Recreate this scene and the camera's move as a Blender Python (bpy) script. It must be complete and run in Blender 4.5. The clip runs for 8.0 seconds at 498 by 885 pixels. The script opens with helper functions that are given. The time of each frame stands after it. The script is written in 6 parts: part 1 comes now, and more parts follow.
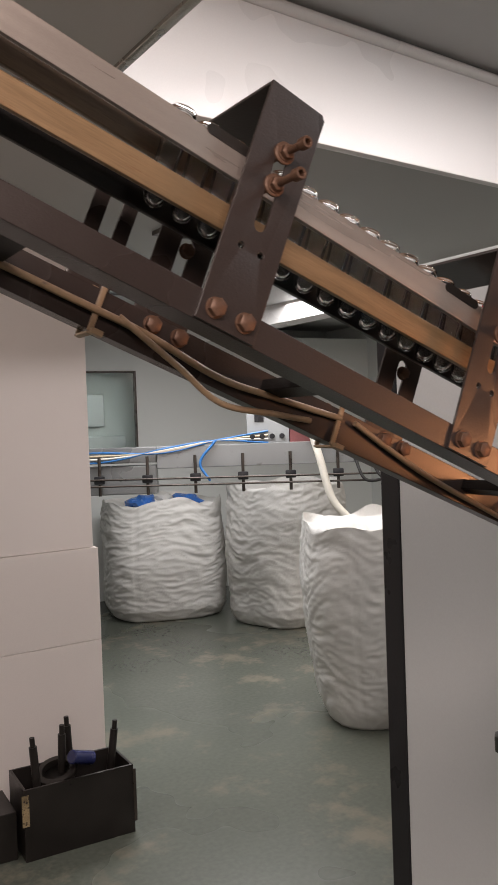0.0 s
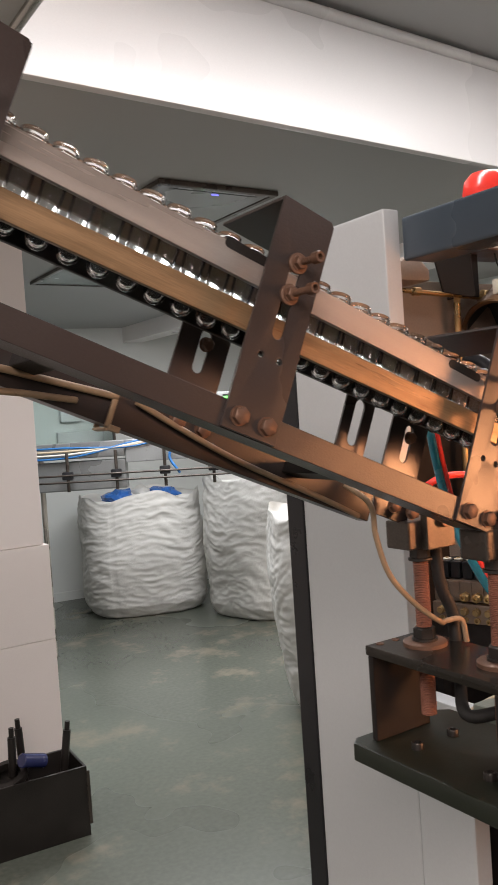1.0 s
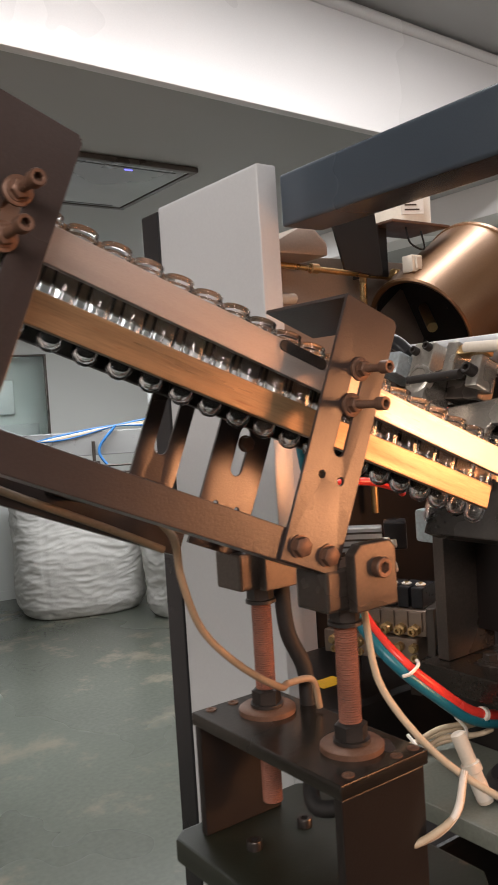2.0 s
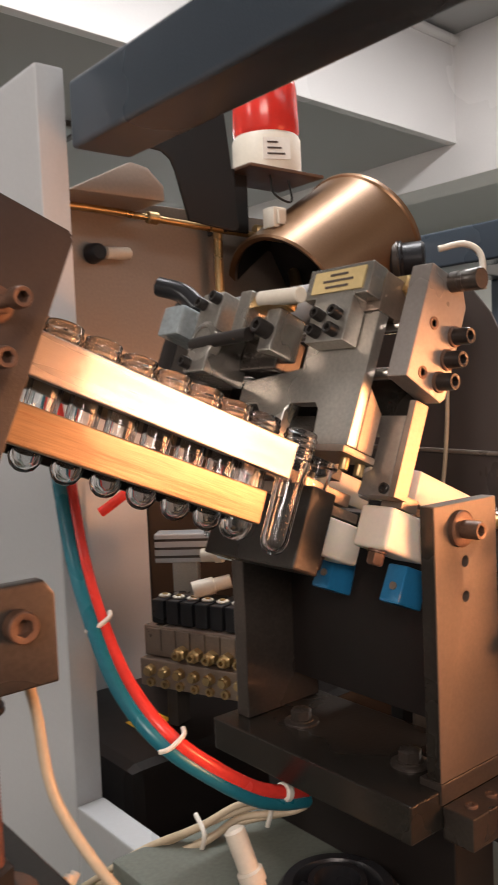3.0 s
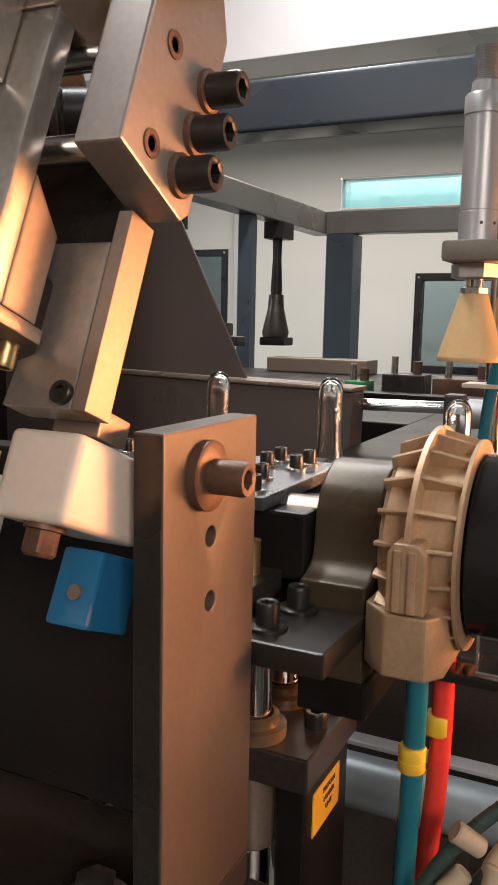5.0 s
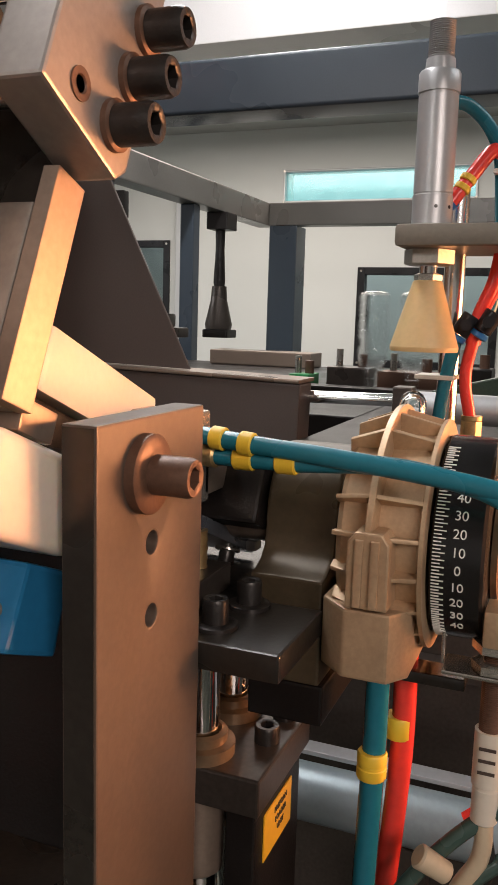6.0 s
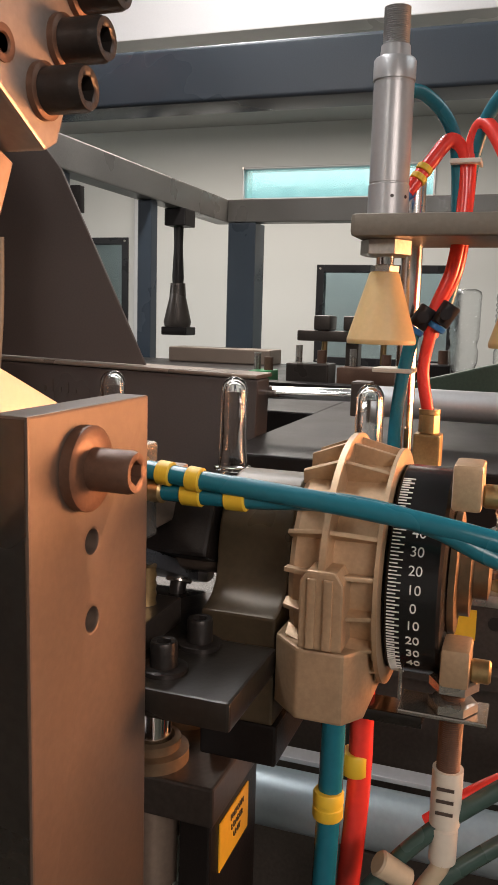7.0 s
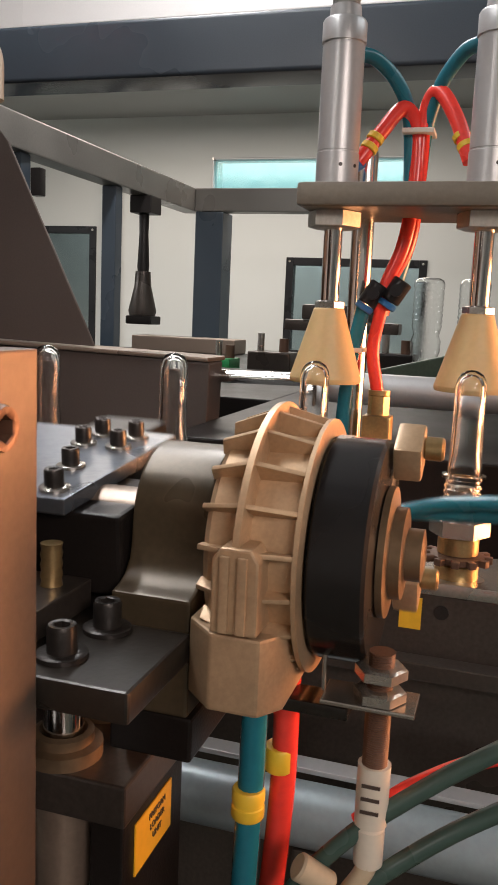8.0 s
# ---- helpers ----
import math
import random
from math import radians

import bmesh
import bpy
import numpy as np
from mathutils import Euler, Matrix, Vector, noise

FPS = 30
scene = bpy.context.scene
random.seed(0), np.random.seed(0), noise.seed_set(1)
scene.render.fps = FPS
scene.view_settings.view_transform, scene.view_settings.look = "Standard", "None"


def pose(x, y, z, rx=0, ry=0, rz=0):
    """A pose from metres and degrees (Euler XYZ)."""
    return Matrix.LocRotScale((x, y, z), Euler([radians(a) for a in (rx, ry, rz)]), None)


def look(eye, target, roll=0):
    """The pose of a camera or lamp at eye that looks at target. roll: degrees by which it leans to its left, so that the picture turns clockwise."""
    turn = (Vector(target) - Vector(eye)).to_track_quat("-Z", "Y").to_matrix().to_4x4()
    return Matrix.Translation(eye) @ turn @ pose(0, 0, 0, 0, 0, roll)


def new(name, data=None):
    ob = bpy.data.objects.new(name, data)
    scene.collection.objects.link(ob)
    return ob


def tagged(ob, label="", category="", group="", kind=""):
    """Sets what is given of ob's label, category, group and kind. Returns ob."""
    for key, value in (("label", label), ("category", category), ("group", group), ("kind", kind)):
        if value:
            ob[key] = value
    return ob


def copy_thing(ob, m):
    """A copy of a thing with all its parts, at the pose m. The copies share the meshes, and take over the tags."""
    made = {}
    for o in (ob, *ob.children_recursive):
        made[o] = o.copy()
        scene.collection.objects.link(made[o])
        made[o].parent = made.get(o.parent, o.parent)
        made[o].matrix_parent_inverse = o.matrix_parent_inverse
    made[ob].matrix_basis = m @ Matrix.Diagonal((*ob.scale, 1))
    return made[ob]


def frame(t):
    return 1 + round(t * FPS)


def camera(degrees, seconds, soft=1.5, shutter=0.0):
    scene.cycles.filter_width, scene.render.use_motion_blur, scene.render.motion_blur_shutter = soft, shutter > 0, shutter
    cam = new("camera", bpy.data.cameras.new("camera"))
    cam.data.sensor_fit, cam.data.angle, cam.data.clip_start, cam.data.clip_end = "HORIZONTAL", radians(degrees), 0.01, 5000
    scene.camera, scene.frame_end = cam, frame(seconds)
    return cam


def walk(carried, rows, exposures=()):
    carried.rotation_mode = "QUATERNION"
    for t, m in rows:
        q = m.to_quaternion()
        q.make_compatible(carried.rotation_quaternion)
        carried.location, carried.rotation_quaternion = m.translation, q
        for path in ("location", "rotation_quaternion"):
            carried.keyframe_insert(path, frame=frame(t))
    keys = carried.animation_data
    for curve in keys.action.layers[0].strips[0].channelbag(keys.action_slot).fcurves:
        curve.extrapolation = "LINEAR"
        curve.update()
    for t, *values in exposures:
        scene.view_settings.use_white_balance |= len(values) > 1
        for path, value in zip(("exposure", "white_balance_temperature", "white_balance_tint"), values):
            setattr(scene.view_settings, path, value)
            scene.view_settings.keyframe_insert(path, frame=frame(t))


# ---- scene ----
cam = camera(33.6, 8.0, 1.5, 0.2)
PATH = [
    (0, (-1.415, -0.58, 1.774), (-0.326, 1.096, 1.73), -2.0),
    (0.5, (-1.285, -0.621, 1.761), (-0.234, 1.08, 1.719), -2.5),
    (1, (-1.156, -0.614, 1.75), (-0.071, 1.065, 1.684), -3.8),
    (1.2, (-1.104, -0.589, 1.742), (0.013, 1.069, 1.675), -3.3),
    (2.3, (-0.766, -0.475, 1.745), (0.405, 1.143, 1.652), -3.7),
    (2.5, (-0.689, -0.464, 1.745), (0.468, 1.165, 1.654), -3.9),
    (2.7, (-0.625, -0.443, 1.732), (0.542, 1.179, 1.641), -3.3),
    (3, (-0.551, -0.395, 1.718), (0.717, 1.147, 1.592), -2.4),
    (3.5, (-0.477, -0.283, 1.699), (1.024, 1.024, 1.501), -1.3),
    (4, (-0.432, -0.215, 1.691), (1.253, 0.836, 1.455), -0.4),
    (4.5, (-0.364, -0.179, 1.678), (1.386, 0.747, 1.4), 0.1),
    (4.7, (-0.335, -0.169, 1.671), (1.429, 0.729, 1.387), 0.6),
    (5.8, (-0.269, -0.139, 1.659), (1.556, 0.621, 1.36), 1.7),
    (6, (-0.267, -0.138, 1.658), (1.57, 0.594, 1.357), 1.7),
    (6.5, (-0.261, -0.138, 1.656), (1.594, 0.546, 1.354), 1.5),
    (7, (-0.249, -0.137, 1.653), (1.62, 0.508, 1.351), 1.6),
    (7.5, (-0.23, -0.133, 1.645), (1.656, 0.454, 1.334), 2.3),
    (8, (-0.212, -0.151, 1.637), (1.677, 0.426, 1.325), 2.5),
]
EXPOSURE = [(0, 0.05, 6900, 15), (0.5, 0.14, 6850, 14), (1, 0.32, 6700, 12), (1.2, 0.32, 6700, 12), (2.3, 0.26, 6650, 11), (3, 0.26, 6700, 11), (3.5, 0.22, 6800, 12), (4.5, 0.12, 6650, 11), (6, 0.08, 6600, 11), (8, 0.06, 6650, 11)]
walk(cam, [(t, look(eye, target, roll)) for t, eye, target, roll in PATH], EXPOSURE)

# ---- light ----
world = bpy.data.worlds.new("world")
scene.world = world
world.use_nodes = True
world.node_tree.nodes["Background"].inputs[0].default_value = (0.80, 0.90, 1.0, 1)
world.node_tree.nodes["Background"].inputs[1].default_value = 0.012


def area_lamp(name, eye, target, size_x, size_y, watts, colour, spread=180):
    d = bpy.data.lights.new(name, "AREA")
    d.shape, d.size, d.size_y, d.energy, d.color, d.spread = "RECTANGLE", size_x, size_y, watts, colour, radians(spread)
    ob = new(name, d)
    ob.matrix_world = look(eye, target)
    return ob


COOL = (0.86, 0.95, 1.0)
WARM = (1.0, 0.42, 0.18)
area_lamp("ceiling_light_front", (0.8, 0.75, 3.16), (0.8, 0.85, 0), 2.8, 0.2, 46, (0.96, 0.97, 1.0))
area_lamp("ceiling_light_door", (-1.9, -1.5, 2.70), (-1.0, 1.6, 1.0), 1.6, 0.6, 66, (1.0, 0.87, 0.82))
area_lamp("ceiling_light_left", (-2.3, 1.1, 2.70), (-2.0, 1.1, 0), 0.4, 1.4, 25, (1.0, 0.95, 0.92))
area_lamp("ceiling_light_hall", (1.6, 4.3, 2.72), (1.6, 4.31, 0), 2.4, 1.0, 94, (0.92, 0.96, 1.0))
area_lamp("ceiling_light_rear", (3.7, 1.5, 2.85), (3.7, 1.51, 0), 1.2, 2.6, 56, (1.0, 0.91, 0.83))
area_lamp("ceiling_light_side", (1.2, -1.6, 3.1), (1.2, -1.59, 0), 1.8, 0.3, 14, COOL)
# the glow of the heater oven that stands along the front of the machine
area_lamp("oven_glow", (0.66, -0.82, 1.50), (0.04, 0.15, 1.44), 0.35, 0.35, 2.0, WARM, 40)
area_lamp("oven_door_glow", (0.68, -0.84, 1.50), (0.05, 0.15, 1.48), 0.9, 0.45, 6.0, WARM, 85)
slit = bpy.data.lights.new("oven_slit", "SPOT")
slit.energy, slit.color, slit.spot_size, slit.spot_blend, slit.shadow_soft_size = 18, (1.0, 0.64, 0.40), radians(6.6), 0.35, 0.006
new("oven_slit", slit).matrix_world = look((0.42, -0.95, 1.75), (-0.228, 0.068, 1.716))


# ---- materials ----
def material(name, base, rough=0.5, metal=0.0, vary=0.25, scale=30.0, bump=0.05, wear=None, fine=220.0, coat=0.0, stretch=(1, 1, 1)):
    """A painted, plastic or metal surface: tone that drifts at two scales, uneven gloss and fine relief. wear: a second colour in patches."""
    m = bpy.data.materials.new(name)
    m.use_nodes = True
    nt = m.node_tree
    n, link = nt.nodes, nt.links.new
    b = n["Principled BSDF"]
    co = n.new("ShaderNodeTexCoord")
    mp = n.new("ShaderNodeMapping")
    mp.inputs["Scale"].default_value = stretch
    link(co.outputs["Object"], mp.inputs[0])
    big, small = n.new("ShaderNodeTexNoise"), n.new("ShaderNodeTexNoise")
    for t, s, d in ((big, scale * 0.25, 4), (small, fine, 3)):
        t.inputs["Scale"].default_value, t.inputs["Detail"].default_value = s, d
        link(mp.outputs[0], t.inputs[0])
    ramp = n.new("ShaderNodeMapRange")
    ramp.inputs[1].default_value, ramp.inputs[2].default_value = 0.3, 0.7
    ramp.inputs[3].default_value, ramp.inputs[4].default_value = 1 - vary, 1 + vary
    link(big.outputs[0], ramp.inputs[0])
    fin = n.new("ShaderNodeMapRange")
    fin.inputs[1].default_value, fin.inputs[2].default_value = 0.3, 0.7
    fin.inputs[3].default_value, fin.inputs[4].default_value = 1 - vary * 0.5, 1 + vary * 0.5
    link(small.outputs[0], fin.inputs[0])
    mul = n.new("ShaderNodeMath")
    mul.operation = "MULTIPLY"
    link(ramp.outputs[0], mul.inputs[0]), link(fin.outputs[0], mul.inputs[1])
    tone = n.new("ShaderNodeVectorMath")
    tone.operation = "SCALE"
    tone.inputs[0].default_value = base
    link(mul.outputs[0], tone.inputs["Scale"])
    out = tone.outputs[0]
    if wear:
        patch = n.new("ShaderNodeTexNoise")
        patch.inputs["Scale"].default_value, patch.inputs["Detail"].default_value, patch.inputs["Roughness"].default_value = scale, 6, 0.7
        link(mp.outputs[0], patch.inputs[0])
        edge = n.new("ShaderNodeMapRange")
        edge.inputs[1].default_value, edge.inputs[2].default_value = wear[1], wear[1] + 0.1
        link(patch.outputs[0], edge.inputs[0])
        mix = n.new("ShaderNodeMix")
        mix.data_type = "RGBA"
        mix.inputs[7].default_value = (*wear[0], 1)
        link(edge.outputs[0], mix.inputs[0]), link(out, mix.inputs[6])
        out = mix.outputs[2]
    link(out, b.inputs["Base Color"])
    gl = n.new("ShaderNodeMapRange")
    gl.inputs[1].default_value, gl.inputs[2].default_value = 0.3, 0.7
    gl.inputs[3].default_value, gl.inputs[4].default_value = max(0.03, rough - 0.1), min(1, rough + 0.12)
    link(big.outputs[0], gl.inputs[0]), link(gl.outputs[0], b.inputs["Roughness"])
    b.inputs["Metallic"].default_value, b.inputs["Coat Weight"].default_value = metal, coat
    if bump:
        bp = n.new("ShaderNodeBump")
        bp.inputs["Strength"].default_value, bp.inputs["Distance"].default_value = bump, 0.002
        link(small.outputs[0], bp.inputs["Height"]), link(bp.outputs[0], b.inputs["Normal"])
    return m


def glassy(name, tint, rough=0.04, ior=1.45):
    m = material(name, tint, rough, 0, 0.02, 40, 0.0)
    b = m.node_tree.nodes["Principled BSDF"]
    b.inputs["Transmission Weight"].default_value, b.inputs["IOR"].default_value = 1.0, ior
    return m


def glowing(name, colour, strength):
    m = material(name, colour, 0.4)
    b = m.node_tree.nodes["Principled BSDF"]
    b.inputs["Emission Color"].default_value, b.inputs["Emission Strength"].default_value = (*colour, 1), strength
    return m


GREY_PAINT = material("grey_brown_paint", (0.034, 0.0245, 0.022), 0.30, 0.0, 0.14, 14, 0.10, ((0.10, 0.075, 0.06), 0.68), 500)
DARK_PAINT = material("dark_textured_paint", (0.013, 0.0105, 0.0095), 0.38, 0.0, 0.25, 20, 0.10, ((0.06, 0.05, 0.045), 0.70), 600)
BLUE_PAINT = material("blue_grey_beam_paint", (0.046, 0.062, 0.080), 0.28, 0.0, 0.12, 10, 0.04, ((0.065, 0.07, 0.075), 0.80), 500)
WHITE_PAINT = material("off_white_panel_paint", (0.54, 0.555, 0.565), 0.35, 0.0, 0.04, 5, 0.05)
STEEL = material("ground_steel", (0.46, 0.43, 0.385), 0.27, 0.85, 0.2, 26, 0.03, ((0.20, 0.13, 0.08), 0.72), 300)
DULL_STEEL = material("oily_dark_steel", (0.070, 0.057, 0.048), 0.32, 0.5, 0.28, 30, 0.03, ((0.07, 0.055, 0.045), 0.66), 300)
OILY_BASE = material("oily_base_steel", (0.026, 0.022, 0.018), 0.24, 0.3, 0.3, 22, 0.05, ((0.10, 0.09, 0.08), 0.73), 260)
FEED_STEEL = material("brown_filmed_steel", (0.27, 0.205, 0.16), 0.33, 0.55, 0.16, 22, 0.02, ((0.16, 0.11, 0.08), 0.70), 300)
BRUSHED = material("brushed_stainless", (0.37, 0.325, 0.295), 0.30, 0.5, 0.12, 12, 0.06, ((0.42, 0.33, 0.24), 0.66), 260, 0, (1, 1, 14))
WORN_BAR = material("worn_varnished_bar", (0.235, 0.15, 0.08), 0.32, 0.4, 0.25, 40, 0.08, ((0.20, 0.10, 0.045), 0.58), 120, 0, (0.35, 1, 6))
CHROME = material("polished_chrome", (0.80, 0.79, 0.77), 0.09, 1.0, 0.05, 20, 0.0)
ALU = material("anodised_aluminium", (0.50, 0.50, 0.50), 0.38, 0.5, 0.06, 15, 0.04)
CAST_ALU = material("cast_aluminium", (0.50, 0.345, 0.21), 0.38, 0.4, 0.14, 60, 0.06, ((0.25, 0.20, 0.15), 0.70), 420)
BLACK_BOLT = material("black_oxide_bolt", (0.040, 0.035, 0.032), 0.36, 0.5, 0.2, 90, 0.1, ((0.22, 0.10, 0.05), 0.66), 500)
RUST_BOLT = material("rusty_bolt", (0.14, 0.075, 0.048), 0.48, 0.35, 0.25, 60, 0.06, ((0.24, 0.13, 0.08), 0.66), 400)
RUST_ROD = material("rusty_red_rod", (0.21, 0.085, 0.055), 0.6, 0.25, 0.3, 120, 0.4, ((0.09, 0.05, 0.04), 0.6), 600)
BRASS = material("dull_brass", (0.52, 0.36, 0.17), 0.36, 0.85, 0.18, 60, 0.1, ((0.20, 0.12, 0.07), 0.7), 400)
HUB_BRONZE = material("oily_bronze", (0.22, 0.15, 0.09), 0.38, 0.6, 0.2, 60, 0.05)
NYLON = material("ivory_nylon", (0.76, 0.66, 0.55), 0.38, 0.0, 0.05, 30, 0.02, ((0.50, 0.37, 0.25), 0.76), 300)
PU_CONE = material("amber_polyurethane", (0.64, 0.44, 0.21), 0.40, 0.0, 0.07, 20, 0.06)
NYLON.node_tree.nodes["Principled BSDF"].inputs["Subsurface Weight"].default_value = 0.3
NYLON.node_tree.nodes["Principled BSDF"].inputs["Subsurface Radius"].default_value = (0.008, 0.004, 0.002)
PU_CONE.node_tree.nodes["Principled BSDF"].inputs["Subsurface Weight"].default_value = 0.25
PU_CONE.node_tree.nodes["Principled BSDF"].inputs["Subsurface Radius"].default_value = (0.01, 0.006, 0.003)
PET = glassy("clear_pet", (0.97, 0.98, 0.98), 0.03, 1.36)
BLACK_PLASTIC = material("black_plastic", (0.018, 0.018, 0.02), 0.32, 0, 0.15, 30, 0.05)
BLACK_RUBBER = material("black_rubber", (0.022, 0.021, 0.02), 0.6, 0, 0.2, 30, 0.1)
for m in (DARK_PAINT, BLACK_PLASTIC, BLACK_RUBBER):
    m.node_tree.nodes["Principled BSDF"].inputs["Specular IOR Level"].default_value = 0.28
TEAL_HOSE = material("teal_hose", (0.015, 0.16, 0.215), 0.26, 0, 0.1, 30, 0.02)
RED_HOSE = material("red_hose", (0.84, 0.055, 0.04), 0.24, 0, 0.1, 30, 0.02)
BLUE_HOSE = material("blue_hose", (0.025, 0.15, 0.40), 0.3, 0, 0.1, 30, 0.02)
GREEN_HOSE = material("dark_green_hose", (0.05, 0.09, 0.075), 0.35, 0, 0.1, 30, 0.02)
BEIGE_CABLE = material("beige_cable", (0.52, 0.42, 0.29), 0.45, 0, 0.1, 40, 0.05, ((0.26, 0.18, 0.10), 0.68))
GRIMY_CABLE = material("grimy_brown_cable", (0.30, 0.205, 0.125), 0.5, 0, 0.15, 40, 0.05, ((0.14, 0.09, 0.06), 0.62))
WHITE_TIE = material("white_cable_tie", (0.74, 0.70, 0.62), 0.4, 0, 0.05)
YELLOW = material("yellow_marker", (0.80, 0.52, 0.04), 0.45, 0, 0.06, 40, 0.02)
ORANGE_LABEL = material("orange_label", (0.86, 0.47, 0.03), 0.45, 0, 0.08, 40, 0.02)
INK = material("black_ink", (0.06, 0.04, 0.03), 0.6, 0, 0.05)
WHITE_INK = material("white_ink", (0.78, 0.76, 0.70), 0.5, 0, 0.05)
GOLD_LABEL = material("faded_gold_label", (0.62, 0.47, 0.22), 0.4, 0.2, 0.08, 40, 0.02)
BLUE_PLASTIC = material("blue_plastic_stop", (0.015, 0.145, 0.30), 0.3, 0, 0.12, 40, 0.04, ((0.40, 0.36, 0.32), 0.72))
BEACON_RED = material("red_beacon_lens", (0.85, 0.05, 0.035), 0.22, 0, 0.06, 20, 0)
BEACON_RED.node_tree.nodes["Principled BSDF"].inputs["Transmission Weight"].default_value = 0.25
CREAM = material("cream_plastic", (0.66, 0.60, 0.50), 0.4, 0, 0.06)
BRONZE_DRUM = material("bronze_brown_enamel", (0.20, 0.105, 0.05), 0.36, 0.6, 0.12, 6, 0.02, None, 300, 0.0)
BROWN_SHEET = material("brown_grey_sheet", (0.27, 0.215, 0.175), 0.42, 0.2, 0.12, 6, 0.06, ((0.17, 0.13, 0.10), 0.7))
WALL = material("pale_green_white_wall", (0.70, 0.72, 0.70), 0.55, 0, 0.03, 3, 0.04)
NEAR_WALL = material("white_board_wall", (0.76, 0.685, 0.65), 0.5, 0, 0.03, 4, 0.06)
CEILING = material("grey_ceiling_board", (0.44, 0.44, 0.43), 0.6, 0, 0.03, 3, 0.04)
BULKHEAD = material("white_bulkhead_paint", (0.80, 0.77, 0.75), 0.30, 0, 0.03, 3, 0.06)
FLOOR = material("green_grey_epoxy_floor", (0.116, 0.127, 0.105), 0.26, 0, 0.26, 1.5, 0.004, ((0.215, 0.195, 0.15), 0.54), 40)
BAG = material("woven_white_sack", (0.62, 0.605, 0.575), 0.62, 0, 0.05, 16, 0.35, None, 420)
BLUE_FILM = material("blue_film", (0.03, 0.13, 0.42), 0.25, 0, 0.2, 30, 0.1)
OIL_BOX = material("oily_black_box", (0.022, 0.018, 0.016), 0.36, 0.2, 0.3, 20, 0.2, ((0.07, 0.05, 0.035), 0.68))
WINDOW_TEAL = glassy("tinted_window", (0.45, 0.85, 0.85), 0.05)
GLASS = glassy("window_glass", (0.75, 0.85, 0.83), 0.03)
GREEN_LED = glowing("green_display", (0.12, 0.9, 0.12), 1.5)
AMBER_LED = glowing("amber_lamp", (1.0, 0.55, 0.08), 8.0)


# ---- mesh kit ----
def thing(name, label, category, m=None, group="", kind=""):
    ob = new(name)
    ob.empty_display_size = 0.02
    if m is not None:
        ob.matrix_basis = m
    return tagged(ob, label, category, group, kind)


def mesh_of(name, bm, mat, smooth=38):
    me = bpy.data.meshes.new(name)
    bmesh.ops.recalc_face_normals(bm, faces=bm.faces)
    for f in bm.faces:
        f.smooth = True
    lim = radians(smooth)
    for e in bm.edges:
        if len(e.link_faces) == 2:
            turn, (a, b) = e.calc_face_angle(0), sorted(f.calc_area() for f in e.link_faces)
            if turn > lim or (turn > 0.14 and b > 12 * a):      # broad flats keep their own shading beside a bevel
                e.smooth = False
    bm.to_mesh(me)
    bm.free()
    me.materials.append(mat)
    return me


def part(name, bm, mat, parent=None, label="", m=None, smooth=38):
    """Links a bmesh (or a mesh) as one object under a thing or part."""
    me = bm if isinstance(bm, bpy.types.Mesh) else mesh_of(name, bm, mat, smooth)
    ob = new(name, me)
    ob.parent = parent
    if m is not None:
        ob.matrix_basis = m
    return tagged(ob, label)


def solid(name, bm, mat, label, category, m=None, group="", kind="", smooth=38):
    ob = part(name, bm, mat, None, "", m, smooth)
    return tagged(ob, label, category, group, kind)


def bx(x0, x1, y0, y1, z0, z1, bev=0.0015, bm=None, seg=2):
    b = bmesh.new()
    r = bmesh.ops.create_cube(b, size=1)
    bmesh.ops.scale(b, vec=(abs(x1 - x0), abs(y1 - y0), abs(z1 - z0)), verts=r["verts"])
    bmesh.ops.translate(b, vec=((x0 + x1) / 2, (y0 + y1) / 2, (z0 + z1) / 2), verts=r["verts"])
    if bev:
        bmesh.ops.bevel(b, geom=b.edges[:], offset=min(bev, 0.3 * min(abs(x1 - x0), abs(y1 - y0), abs(z1 - z0))), segments=seg, affect="EDGES", profile=0.6)
    return into(bm, b)


def into(bm, b, m=None):
    if m is not None:
        b.transform(m)
    if bm is None:
        return b
    me = bpy.data.meshes.new("tmp")
    b.to_mesh(me)
    b.free()
    bm.from_mesh(me)
    bpy.data.meshes.remove(me)
    return bm


